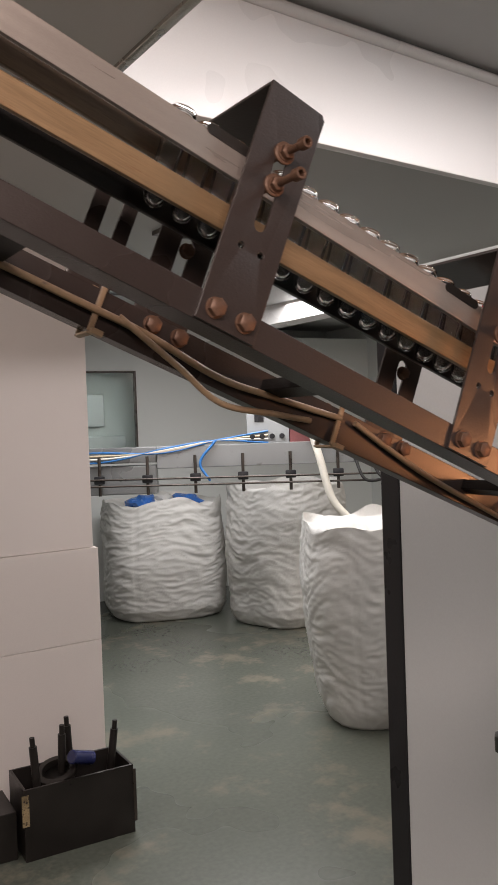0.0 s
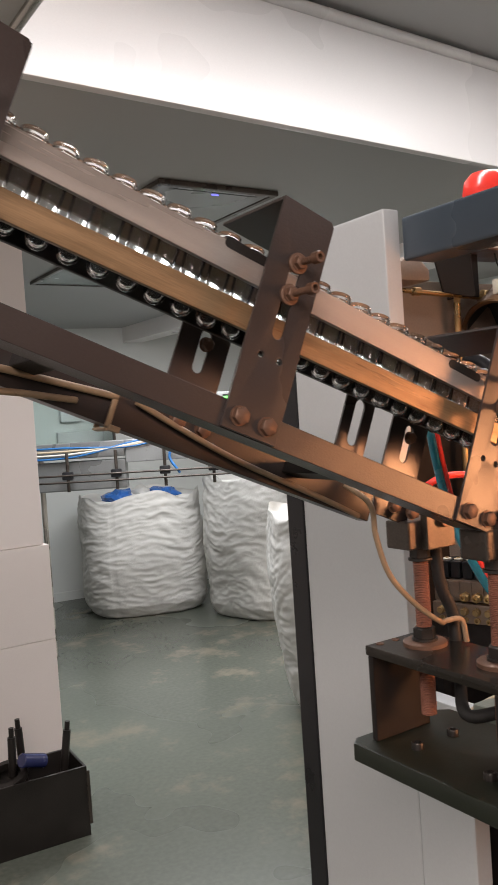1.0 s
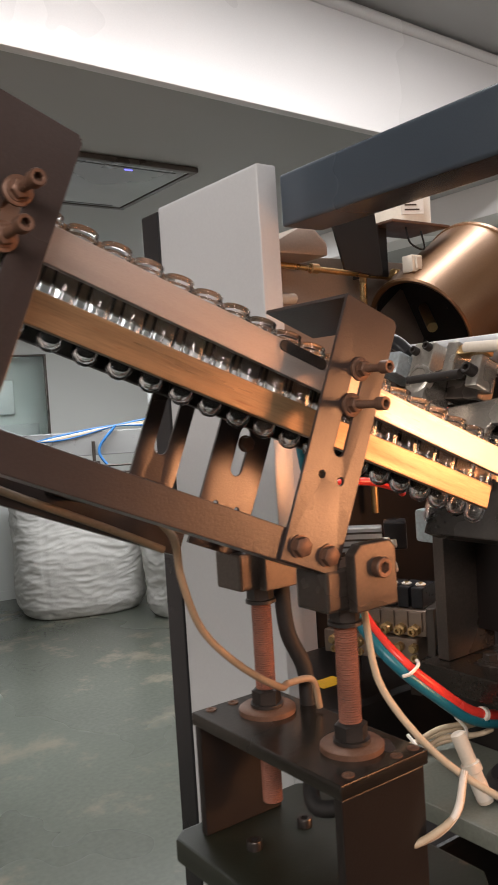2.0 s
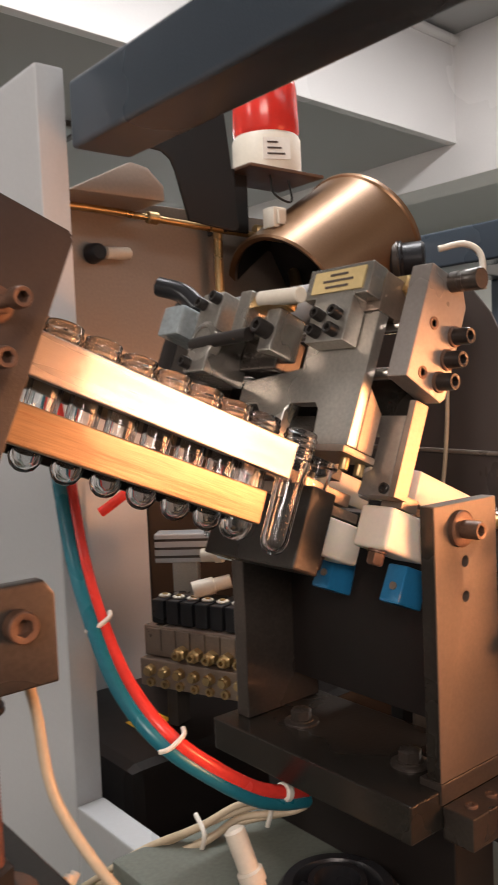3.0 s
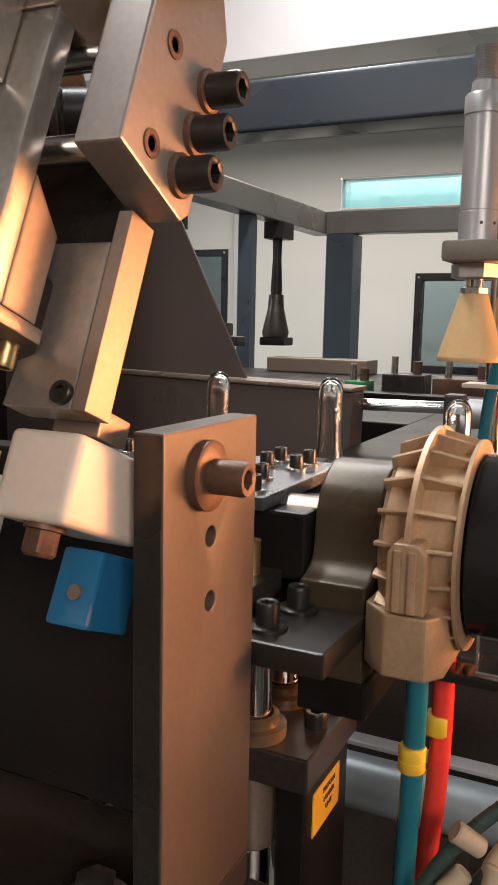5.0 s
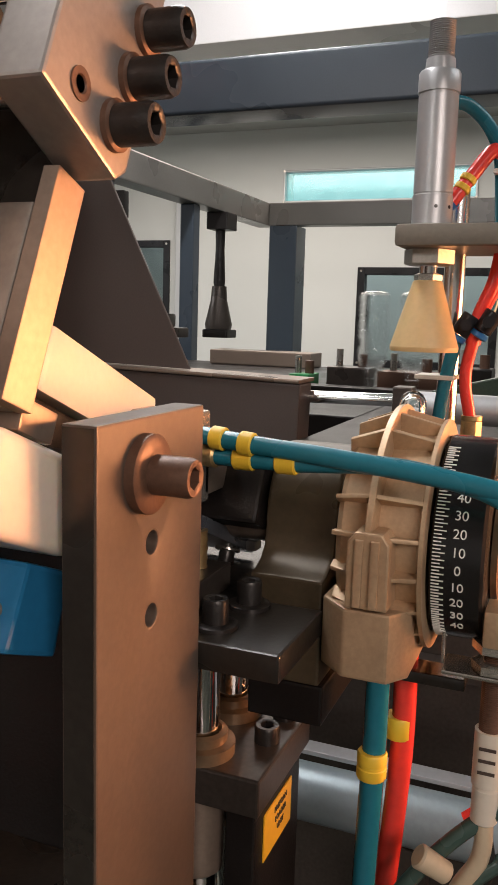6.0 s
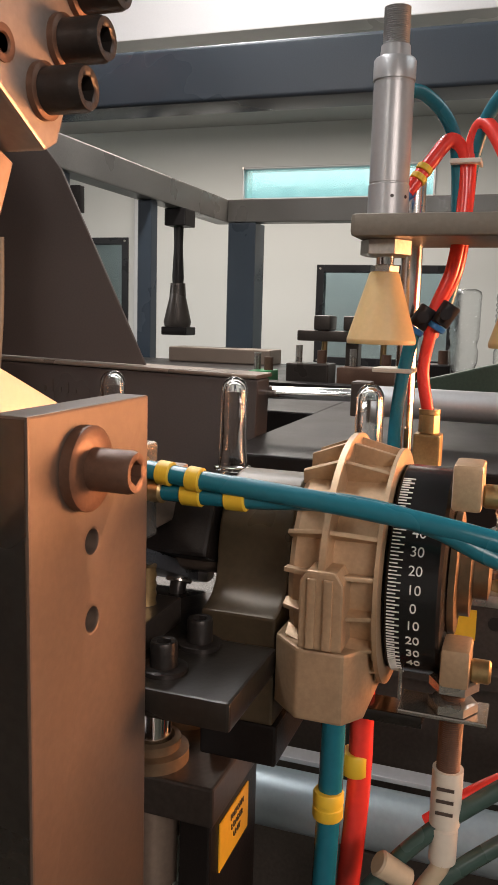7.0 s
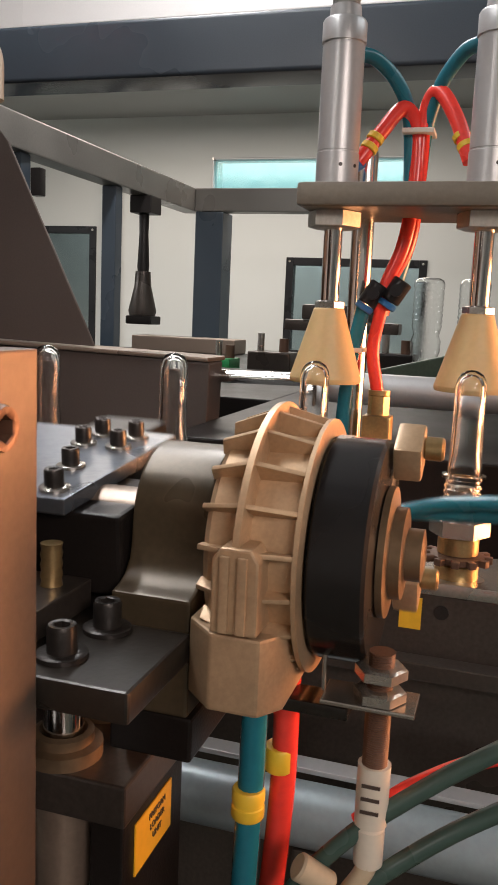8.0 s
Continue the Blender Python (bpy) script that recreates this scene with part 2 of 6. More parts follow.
def prism(pts, d0, d1, axis="y", bev=0.0015, bm=None, holes=()):
    """A plate: a flat outline (u, v) pushed from d0 to d1 along an axis. y: (x, z); x: (y, z); z: (x, y). holes: outlines cut through."""
    b = bmesh.new()
    put = {"y": lambda u, v: (u, d0, v), "x": lambda u, v: (d0, u, v), "z": lambda u, v: (u, v, d0)}[axis]
    way = {"y": (0, d1 - d0, 0), "x": (d1 - d0, 0, 0), "z": (0, 0, d1 - d0)}[axis]
    if holes:
        edges = []
        for loop in (pts, *holes):
            vs = [b.verts.new(put(*p)) for p in loop]
            edges += [b.edges.new((vs[i], vs[(i + 1) % len(vs)])) for i in range(len(vs))]
        bmesh.ops.triangle_fill(b, edges=edges, use_beauty=True)
        faces = b.faces[:]
    else:
        faces = [b.faces.new([b.verts.new(put(*p)) for p in pts])]
    r = bmesh.ops.extrude_face_region(b, geom=faces)
    bmesh.ops.translate(b, vec=way, verts=[v for v in r["geom"] if isinstance(v, bmesh.types.BMVert)])
    bmesh.ops.recalc_face_normals(b, faces=b.faces)
    if bev:
        sharp = [e for e in b.edges if len(e.link_faces) == 2 and e.calc_face_angle(0) > 0.6]
        bmesh.ops.bevel(b, geom=sharp, offset=bev, segments=2, affect="EDGES", profile=0.6)
    return into(bm, b)


def ring(cx, cy, r, n=16, r2=None, a0=0.0, a1=360.0):
    full = abs(a1 - a0) >= 360
    k = n if full else n + 1
    return [(cx + r * math.cos(radians(a0 + (a1 - a0) * i / n)), cy + (r2 or r) * math.sin(radians(a0 + (a1 - a0) * i / n))) for i in range(k)]


def slot(cx, cy, r, length, ang=90, n=6):
    """An outline with two round ends, its long way at ang degrees."""
    h, c, s = length / 2 - r, math.cos(radians(ang)), math.sin(radians(ang))
    pts = []
    for i in range(n + 1):
        t = radians(-90 + 180 * i / n)
        pts.append((h + r * math.cos(t), r * math.sin(t)))
    for i in range(n + 1):
        t = radians(90 + 180 * i / n)
        pts.append((-h + r * math.cos(t), r * math.sin(t)))
    return [(cx + u * c - v * s, cy + u * s + v * c) for u, v in pts]


def lathe(profile, seg=24, m=None, bm=None, hexes=(), caps=True):
    """Turns (radius, height) rows round z. hexes: the indices of rows that are hexagons."""
    b = bmesh.new()
    rows = []
    for k, (r, z) in enumerate(profile):
        row = []
        for i in range(seg):
            a = 2 * math.pi * i / seg
            q = r / math.cos(((a + math.pi / 6) % (math.pi / 3)) - math.pi / 6) if k in hexes else r
            row.append(b.verts.new((q * math.cos(a), q * math.sin(a), z)))
        rows.append(row)
    for p, q in zip(rows, rows[1:]):
        for i in range(seg):
            b.faces.new((p[i], p[(i + 1) % seg], q[(i + 1) % seg], q[i]))
    if caps:
        b.faces.new(rows[0][::-1]), b.faces.new(rows[-1])
    return into(bm, b, m)


def turned(p0, p1):
    """The pose that lays z along the way from p0 to p1, at p0."""
    way = Vector(p1) - Vector(p0)
    return Matrix.Translation(p0) @ way.to_track_quat("Z", "Y").to_matrix().to_4x4()


def rod(p0, p1, r, r1=None, seg=20, bm=None, bev=0.0):
    h = (Vector(p1) - Vector(p0)).length
    r1 = r if r1 is None else r1
    prof = [(r - bev, 0), (r, bev), (r1, h - bev), (r1 - bev, h)] if bev else [(r, 0), (r1, h)]
    return lathe(prof, seg, turned(p0, p1), bm)


def thread(p0, p1, r, pitch=0.0016, seg=14, bm=None):
    h = (Vector(p1) - Vector(p0)).length
    n = max(4, int(h / pitch))
    prof = [(r * (0.90 if i % 2 else 1.0), h * i / (2 * n)) for i in range(2 * n + 1)]
    return lathe(prof, seg, turned(p0, p1), bm)


def sweep(points, r, seg=10, steps=8, bm=None):
    """A round hose through points, smooth between them."""
    p = [Vector(q) for q in points]
    p = [p[0] * 2 - p[1], *p, p[-1] * 2 - p[-2]]
    line = []
    for i in range(1, len(p) - 2):
        for k in range(steps):
            t = k / steps
            a, q, c, d = p[i - 1], p[i], p[i + 1], p[i + 2]
            line.append(0.5 * (2 * q + (c - a) * t + (2 * a - 5 * q + 4 * c - d) * t * t + (3 * q - 3 * c + d - a) * t**3))
    line.append(p[-2])
    seg = max(seg, 10)
    b = bmesh.new()
    rows, side = [], None
    for i, q in enumerate(line):
        way = (line[min(i + 1, len(line) - 1)] - line[max(i - 1, 0)]).normalized()
        side = (way.orthogonal() if side is None else side - way * side.dot(way)).normalized()
        up = way.cross(side)
        rows.append([b.verts.new(q + r * (math.cos(2 * math.pi * k / seg) * side + math.sin(2 * math.pi * k / seg) * up)) for k in range(seg)])
    for u, v in zip(rows, rows[1:]):
        for k in range(seg):
            b.faces.new((u[k], u[(k + 1) % seg], v[(k + 1) % seg], v[k]))
    b.faces.new(rows[0][::-1]), b.faces.new(rows[-1])
    return into(bm, b)


MESHES = {}


def socket_mesh(d, head, mat):
    """A socket cap screw's head: its foot at z = 0, d across, with a hexagon recess."""
    key = ("socket", d, head, mat.name)
    if key not in MESHES:
        r = d / 2
        prof = [(r, 0), (r, head * 0.86), (r * 0.90, head), (r * 0.62, head), (r * 0.50, head * 0.97), (r * 0.48, head * 0.35), (r * 0.01, head * 0.30)]
        MESHES[key] = mesh_of("cap_screw", lathe(prof, 24, hexes=(4, 5)), mat)
    return MESHES[key]


def hex_mesh(d, head, mat):
    """A hexagon head over a washer: foot at z = 0, d across the flats."""
    key = ("hex", d, head, mat.name)
    if key not in MESHES:
        r = d / 2
        prof = [(r * 1.3, 0), (r * 1.3, head * 0.16), (r * 1.02, head * 0.18), (r, head * 0.2), (r, head * 0.88), (r * 0.85, head), (r * 0.01, head)]
        MESHES[key] = mesh_of("hex_bolt", lathe(prof, 24, hexes=(3, 4)), mat)
    return MESHES[key]


def bolt(parent, at, way, d=0.013, head=0.009, kind="socket", mat=None, name="bolt", label=""):
    mat = mat or BLACK_BOLT
    me = socket_mesh(d, head, mat) if kind == "socket" else hex_mesh(d, head, mat)
    return part(name, me, mat, parent, label, turned(at, Vector(at) + Vector(way)))


def washer(parent, at, way, d=0.022, t=0.0025, mat=None):
    mat = mat or RUST_BOLT
    key = ("washer", d, t, mat.name)
    if key not in MESHES:
        MESHES[key] = mesh_of("washer", lathe([(d / 2, 0), (d / 2, t * 0.8), (d / 2 - t * 0.3, t), (d * 0.2, t), (d * 0.2, t * 0.5)], 24), mat)
    return part("washer", MESHES[key], mat, parent, "", turned(at, Vector(at) + Vector(way)))


def text_mesh(words, size, mat, depth=0.0003):
    cu = bpy.data.curves.new("words", "FONT")
    cu.body, cu.size, cu.extrude, cu.align_x, cu.align_y = words, size, depth, "CENTER", "CENTER"
    ob = bpy.data.objects.new("words", cu)
    scene.collection.objects.link(ob)
    me = bpy.data.meshes.new_from_object(ob)
    bpy.data.objects.remove(ob)
    me.materials.append(mat)
    return me


RAIL = pose(0, 0, 1.753, 0, 22.7, 0)     # x runs down the feed rail, z stands square on it
FRONT = (0, -1, 0)

# ---- the room ----
def setting(name, bm, mat, label, category):
    return solid(name, bm, mat, label, category, kind="structure")


setting("floor", prism([(-4, -4), (7, -4), (7, 10), (-4, 10)], -0.1, 0.0, "z", 0), FLOOR, "green-grey epoxy factory floor, worn and slightly glossy", "floor")
setting("wall_far", bx(-4, 7, 7.75, 7.95, 0, 3.2, 0), WALL, "pale greenish white plastered hall wall", "wall")
setting("wall_left", bx(-4.2, -4, -4, 7.7, 0, 3.4, 0), WALL, "plain pale wall", "wall")
setting("wall_behind", bx(-4, 7, -4.2, -4, 0, 3.4, 0), WALL, "plain pale wall behind the camera", "wall")
# the rear wall, with three openings for windows and a door
rear_open = [[(0.55, 2.43), (1.84, 2.43), (1.84, 2.645), (0.55, 2.645)], [(0.375, 1.35), (1.295, 1.35), (1.295, 2.007), (0.375, 2.007)], [(2.70, 1.0), (3.25, 1.0), (3.25, 2.19), (2.70, 2.19)]]
setting("wall_rear", prism([(-4, 0), (7.7, 0), (7.7, 3.3), (-4, 3.3)], 5.2, 5.4, "x", 0, None, rear_open), WALL, "white rear wall with framed windows", "wall")
setting("wall_room_behind", bx(6.3, 6.4, -4, 7.7, 0, 3.2, 0), CEILING, "grey wall of the room behind the windows", "wall")
setting("ceiling", bx(-4, 7, -4, 2.2, 3.2, 3.35, 0), CEILING, "light grey ceiling", "ceiling")
setting("ceiling_lowered", prism([(-4, 1.685), (-0.46, 1.685), (2.48, 1.845), (2.48, 7.7), (-4, 7.7)], 2.745, 2.9, "z", 0), CEILING, "lowered grey ceiling over the packing area", "ceiling")
setting("ceiling_side", bx(-4, -0.46, -4, 1.66, 2.745, 2.9, 0), CEILING, "lowered grey ceiling strip beside the bulkhead", "ceiling")
bm = bx(0, 2.95, 0, 0.04, 2.742, 3.198, 0.004)
bm = rod((0, -0.005, 3.17), (2.95, -0.005, 3.17), 0.022, bm=bm)
bm.transform(Matrix.Translation((-0.46, 1.645, 0)) @ Matrix.Rotation(radians(3.1), 4, "Z"))
setting("bulkhead", bm, BULKHEAD, "white painted ceiling bulkhead with a rounded cove", "bulkhead")
setting("bulkhead_cross", bx(2.484, 2.70, -4, 7.7, 2.59, 3.199, 0.004), BULKHEAD, "white deep ceiling beam", "bulkhead")
setting("bulkhead_side", bx(-0.475, -0.445, -4, 1.66, 2.735, 2.765, 0.004), STEEL, "grey metal edge trim of the lowered ceiling", "trim")
setting("ceiling_rear", bx(2.70, 7, -4, 7.7, 2.92, 3.05, 0), CEILING, "grey ceiling of the rear bay", "ceiling")
# hall wall: a skewed partition that closes the packing area
m_far = Matrix.Translation((2.2, 7.35, 0)) @ Matrix.Rotation(radians(-8), 4, "Z")
hall = part("wall_packing", prism([(-3.5, 0), (3.5, 0), (3.5, 2.745), (-3.5, 2.745)], 0, 0.08, "y", 0, None, [[(-0.80, 1.50), (0.137, 1.50), (0.137, 2.377), (-0.80, 2.377)]]), WALL, None, "", m_far)
tagged(hall, "pale grey-green partition wall with an interior window", "wall", kind="structure")
base = part("baseboard", bx(-3.5, 3.5, -0.012, 0, 0, 0.09, 0.003), WALL, None, "", m_far)
tagged(base, "pale baseboard along the partition", "baseboard", kind="structure")
win = thing("window_1", "interior window with a thin dark frame and a room behind it", "window", m_far, kind="structure")
for u0, u1, v0, v1 in ((-0.80, -0.782, 1.50, 2.377), (0.119, 0.137, 1.50, 2.377), (-0.782, 0.119, 1.50, 1.518), (-0.782, 0.119, 2.359, 2.377)):
    part("window_frame", bx(u0, u1, -0.01, 0.05, v0, v1, 0.003), DULL_STEEL, win)
pane = part("pane", bx(-0.782, 0.119, 0.02, 0.026, 1.518, 2.359, 0), GLASS, win)
pane.visible_shadow = False
m_in = m_far @ Matrix.Translation((-0.15, 0.3, 0.2))
solid("window_shelf", into(bx(-0.25, 0.25, 0, 0.05, 1.2, 1.5, 0.01), bx(-0.2, 0.02, 0, 0.05, 1.6, 1.95, 0.01)), ALU, "grey equipment cabinets seen through the window", "cabinet", m_in, kind="structure")

# near wall with its thicker lower cladding
setting("wall_near", bx(-4, 0.115, 3.2, 3.45, 1.205, 2.745, 0.003), NEAR_WALL, "white boarded partition", "wall")
clad = thing("wall_cladding", "white cladding boards on the lower wall, with open joints", "wall cladding", kind="structure")
for z0, z1 in ((0.0, 0.7525), (0.7537, 1.203)):
    for x0, x1 in ((-2.4, -0.4012), (-0.40, 0.135)):
        part("board", bx(x0, x1, 3.185, 3.46, z0, z1, 0.004), NEAR_WALL, clad)

# ceiling cassette
CASSETTE = material("grey_grille_plastic", (0.30, 0.31, 0.31), 0.22, 0, 0.05, 8, 0.02)
cas = thing("ceiling_cassette", "flat grey ceiling air unit with a smooth panel and blue indicator", "air conditioner", pose(0.745, 2.755, 2.745))
part("frame", prism([(-0.30, -0.345), (0.30, -0.345), (0.30, 0.345), (-0.30, 0.345)], -0.024, -0.001, "z", 0.006, None, [[(-0.27, -0.315), (0.27, -0.315), (0.27, 0.315), (-0.27, 0.315)]]), DULL_STEEL, cas, "dark metal edge frame")
part("panel", bx(-0.268, 0.268, -0.313, 0.313, -0.020, -0.002, 0.004), CASSETTE, cas, "smooth grey panel")
for y in (-0.29, 0.285):
    part("air_slit", bx(-0.22, 0.22, y, y + 0.010, -0.0215, -0.0202, 0), BLACK_PLASTIC, cas)
part("indicator", bx(0.0, 0.035, -0.262, -0.254, -0.0225, -0.0203, 0), glowing("blue_led", (0.15, 0.15, 1.0), 2), cas)
copy_thing(cas, pose(1.0, 4.5, 2.745))

# sacks
def sack(rx, ry, height, seed, taper):
    b = bmesh.new()
    rows, seg = [], 168
    steps = 120
    for k in range(steps + 1):
        v = k / steps
        row = []
        for i in range(seg):
            a = 2 * math.pi * i / seg
            n4 = 2.9
            q = 1 / (abs(math.cos(a)) ** n4 + abs(math.sin(a)) ** n4) ** (1 / n4)
            swell = (0.955 + 0.05 * math.sin(math.pi * v)) * (1 - taper * (1 - v) ** 2 - 0.3 * taper * max(0, v - 0.7))
            if v < 0.10:
                swell *= 0.84 + 0.16 * (v / 0.10) ** 0.5
            crease = noise.noise(Vector((math.cos(a) * 1.1 + seed, math.sin(a) * 1.1, v * 3.0))) * 0.055
            warp = 1.2 * noise.noise(Vector((math.cos(a) * 1.5, math.sin(a) * 1.5 + seed, v * 2.0)))
            fold = noise.noise(Vector((math.cos(a) * 2.1 + seed * 2, math.sin(a) * 2.1, v * 12.0 + warp)))
            crease += 0.060 * (0.25 - abs(fold)) * (0.5 + noise.noise(Vector((math.cos(a) * 2 + seed, math.sin(a) * 2, v * 4.0 + 9))))
            fold = noise.noise(Vector((math.cos(a) * 5.0 + seed, math.sin(a) * 5.0, v * 26.0 + 3 * warp)))
            crease += 0.034 * (0.28 - abs(fold))
            fold = noise.noise(Vector((math.cos(a) * 11.0 + seed, math.sin(a) * 11.0, v * 38.0 - 3 * warp)))
            crease += 0.016 * (0.28 - abs(fold))
            seam = min(abs((a - radians(60 + 90 * n)) * rx) for n in range(4))
            crease -= 0.014 * max(0.0, 1 - seam / 0.018)
            rr = q * swell + crease
            z = v * height + 0.09 * noise.noise(Vector((math.cos(a) * 1.8, math.sin(a) * 1.8 + seed, 0))) * v ** 3
            row.append(b.verts.new((rx * rr * math.cos(a), ry * rr * math.sin(a), z)))
        rows.append(row)
    for k in range(10):      # the rolled rim sinks to a slack hollow
        f = 1 - 0.11 * (k + 1)
        rows.append([b.verts.new((v.co.x * (0.97 if k == 0 else f / 1.0), v.co.y * (0.97 if k == 0 else f), height * (0.995 - 0.012 * (k + 1)) + 0.02 * noise.noise(Vector((v.co.x * 9, v.co.y * 9, seed + k))))) for v in rows[steps]])
    for u, w in zip(rows, rows[1:]):
        for i in range(seg):
            b.faces.new((u[i], u[(i + 1) % seg], w[(i + 1) % seg], w[i]))
    b.faces.new(rows[-1])
    b.faces.new(rows[0][::-1])
    return b


def big_bag(x, y, rx, ry, h, turn, seed, label, taper=0.0):
    ob = thing("bulk_bag", label, "bulk bag", pose(x, y, 0, 0, 0, turn), "bulk bags on the floor")
    part("sack", sack(rx, ry, h, seed, taper), BAG, ob, smooth=80)
    return ob


bag_a = big_bag(2.20, 6.55, 0.58, 0.52, 1.08, -20, 3.1, "full white woven bulk bag holding blue-wrapped bottles")
for k, (u, v) in enumerate(((-0.2, -0.1), (0.02, 0.08), (0.2, -0.05))):
    b = bmesh.new()
    bmesh.ops.create_icosphere(b, subdivisions=3, radius=0.15)
    for w in b.verts:
        w.co *= 1 + 0.5 * noise.noise(w.co * 11 + Vector((k, 0, 0)))
        w.co.z *= 0.55
    part("wrapped_pack", b, BLUE_FILM if k != 1 else BAG, bag_a, "crumpled blue film pack", pose(u, v, 1.055))
big_bag(2.95, 5.55, 0.52, 0.48, 1.24, 10, 7.7, "upright white woven bulk bag with a tied top")
big_bag(1.90, 3.175, 0.45, 0.43, 1.18, -25, 11.2, "tall creased white woven bulk bag beside the machine", 0.24)

# black box of tools
RUSTY_EDGE = material("pale_flaking_rust", (0.30, 0.22, 0.12), 0.6, 0.1, 0.4, 60, 0.3, ((0.03, 0.02, 0.015), 0.52))
NAVY = material("navy_plastic_film", (0.02, 0.025, 0.09), 0.2, 0, 0.2, 40, 0.05, ((0.30, 0.28, 0.40), 0.70))
box = thing("tool_box", "oily black steel box on the floor, holding bolts and rings", "tool box", pose(-0.165, 2.752, 0, 0, 0, -3.4))
part("front_panel", bx(-0.24, 0.24, 0, 0.012, 0.0, 0.30, 0.002), OIL_BOX, box)
part("back_panel", bx(-0.24, 0.24, 0.24, 0.252, 0.0, 0.30, 0.002), OIL_BOX, box)
for x in (-0.24, 0.228):
    part("side_panel", bx(x, x + 0.012, 0.013, 0.239, 0.0, 0.30, 0.002), OIL_BOX, box)
part("bottom", bx(-0.227, 0.227, 0.013, 0.239, 0.0, 0.01, 0.001), OIL_BOX, box)
part("corner_bar", bx(0.236, 0.25, -0.006, 0.002, 0.05, 0.28, 0.003), DULL_STEEL, box)
part("corner_bar", bx(-0.25, -0.22, -0.006, -0.001, 0.15, 0.28, 0.003), RUSTY_EDGE, box)
for k, (x, y, lean, h) in enumerate(((-0.15, 0.06, -0.03, 0.49), (-0.055, 0.11, 0.015, 0.50), (0.03, 0.20, -0.02, 0.50), (0.135, 0.10, 0.06, 0.475))):
    b = rod((x, y, 0.012), (x + lean, y, h * 0.92), 0.017, bm=None)
    rod((x + lean, y, h * 0.92), (x + lean * 1.08, y, h), 0.011, bm=b)
    solid("tool_pin", b, OIL_BOX, "dark oily steel pin standing in the box", "steel pin", box.matrix_basis, "pins in the box")
b = lathe([(0.085, 0), (0.09, 0.012), (0.085, 0.03), (0.06, 0.032), (0.055, 0.02), (0.06, 0.0)], 32, pose(-0.07, 0.1, 0.292, 14, -14, 0))
solid("pulley_ring", b, OIL_BOX, "dark oily ring lying on top of the box", "ring", box.matrix_basis)
solid("dark_roller", rod((-0.02, 0.05, 0.375), (0.085, 0.09, 0.335), 0.030, bev=0.004), NAVY, "short dark blue roller lying on the box", "roller", box.matrix_basis)

# the second, half-seen box beside it
b = bx(-0.7, -0.26, 0.05, 0.3, 0, 0.2, 0.004)
solid("scrap_box", b, OIL_BOX, "low black steel box on the floor", "box", box.matrix_basis)

# bottle air conveyor across the hall
TRUNK = material("dull_stainless_trunk", (0.30, 0.31, 0.31), 0.32, 0.6, 0.16, 8, 0.04, ((0.16, 0.15, 0.14), 0.62))
air = thing("air_conveyor", "grey steel bottle air conveyor with blue and white hoses", "conveyor", Matrix.Translation((2.25, 4.61, 0)) @ Matrix.Rotation(radians(-32), 4, "Z"))
part("trunk", bx(-0.95, 1.2, -0.10, 0.10, 1.46, 1.63, 0.006), TRUNK, air, "brushed steel air trunk")
part("trunk_infeed", bx(-2.2, -0.955, -0.07, 0.07, 1.51, 1.63, 0.006), TRUNK, air)
part("cover", bx(-2.2, -0.955, -0.06, 0.06, 1.27, 1.49, 0.01), TRUNK, air, "grey bottle guard panel")
for k in range(9):
    part("guide_post", rod((-2.1 + 0.36 * k, -0.12, 1.27), (-2.1 + 0.36 * k, -0.12, 1.56), 0.012), DULL_STEEL, air)
    part("clamp", bx(-2.14 + 0.36 * k, -2.06 + 0.36 * k, -0.15, -0.105, 1.36, 1.42, 0.01), BLACK_PLASTIC, air)
for z in (1.35, 1.40):
    part("guide_rail", rod((-2.2, -0.15, z), (1.2, -0.15, z - 0.03), 0.0075), DULL_STEEL, air)
for k, mat in enumerate((BLUE_HOSE, BEIGE_CABLE, WHITE_TIE, BLUE_HOSE)):
    part("hose", sweep([(-2.2, -0.09, 1.60 - 0.02 * k), (-1.4, -0.10, 1.595 - 0.025 * k), (-0.9, -0.11, 1.58 + 0.01 * k), (-0.5, -0.1, 1.66), (-0.1, -0.09, 1.72 - 0.03 * k)], 0.0075, 8), mat, air)
part("hose", sweep([(-0.5, -0.12, 1.66), (-0.62, -0.14, 1.50), (-0.55, -0.14, 1.36)], 0.010, 8), BLUE_HOSE, air)
for k in range(4):
    part("hose", sweep([(0.55 + 0.12 * k, -0.1, 1.5), (0.62 + 0.12 * k, -0.18, 1.33 + 0.02 * k), (0.8 + 0.1 * k, -0.17, 1.36), (0.85 + 0.1 * k, -0.1, 1.5)], 0.012, 8), BLACK_RUBBER, air)
part("hose", sweep([(0.2, -0.12, 1.8), (0.28, -0.16, 1.5), (0.36, -0.18, 1.2), (0.5, -0.2, 1.02)], 0.03, 8), WHITE_TIE, air)
part("leg", rod((1.02, 0, 0.0), (1.02, 0, 1.49), 0.035), STEEL, air)
part("leg", rod((-1.6, 0, 0.0), (-1.6, 0, 1.54), 0.02), STEEL, air)
ctl = thing("control_box", "small grey control box with a green display and four knobs", "control box", air.matrix_basis @ Matrix.Translation((-0.12, -0.02, 1.62)))
part("case", bx(-0.14, 0.18, -0.06, 0.08, 0.0, 0.32, 0.006), CASSETTE, ctl)
part("display", bx(-0.08, -0.01, -0.066, -0.06, 0.17, 0.30, 0.002), BLACK_PLASTIC, ctl)
part("screen", bx(-0.075, -0.015, -0.069, -0.0665, 0.25, 0.285, 0.001), GREEN_LED, ctl)
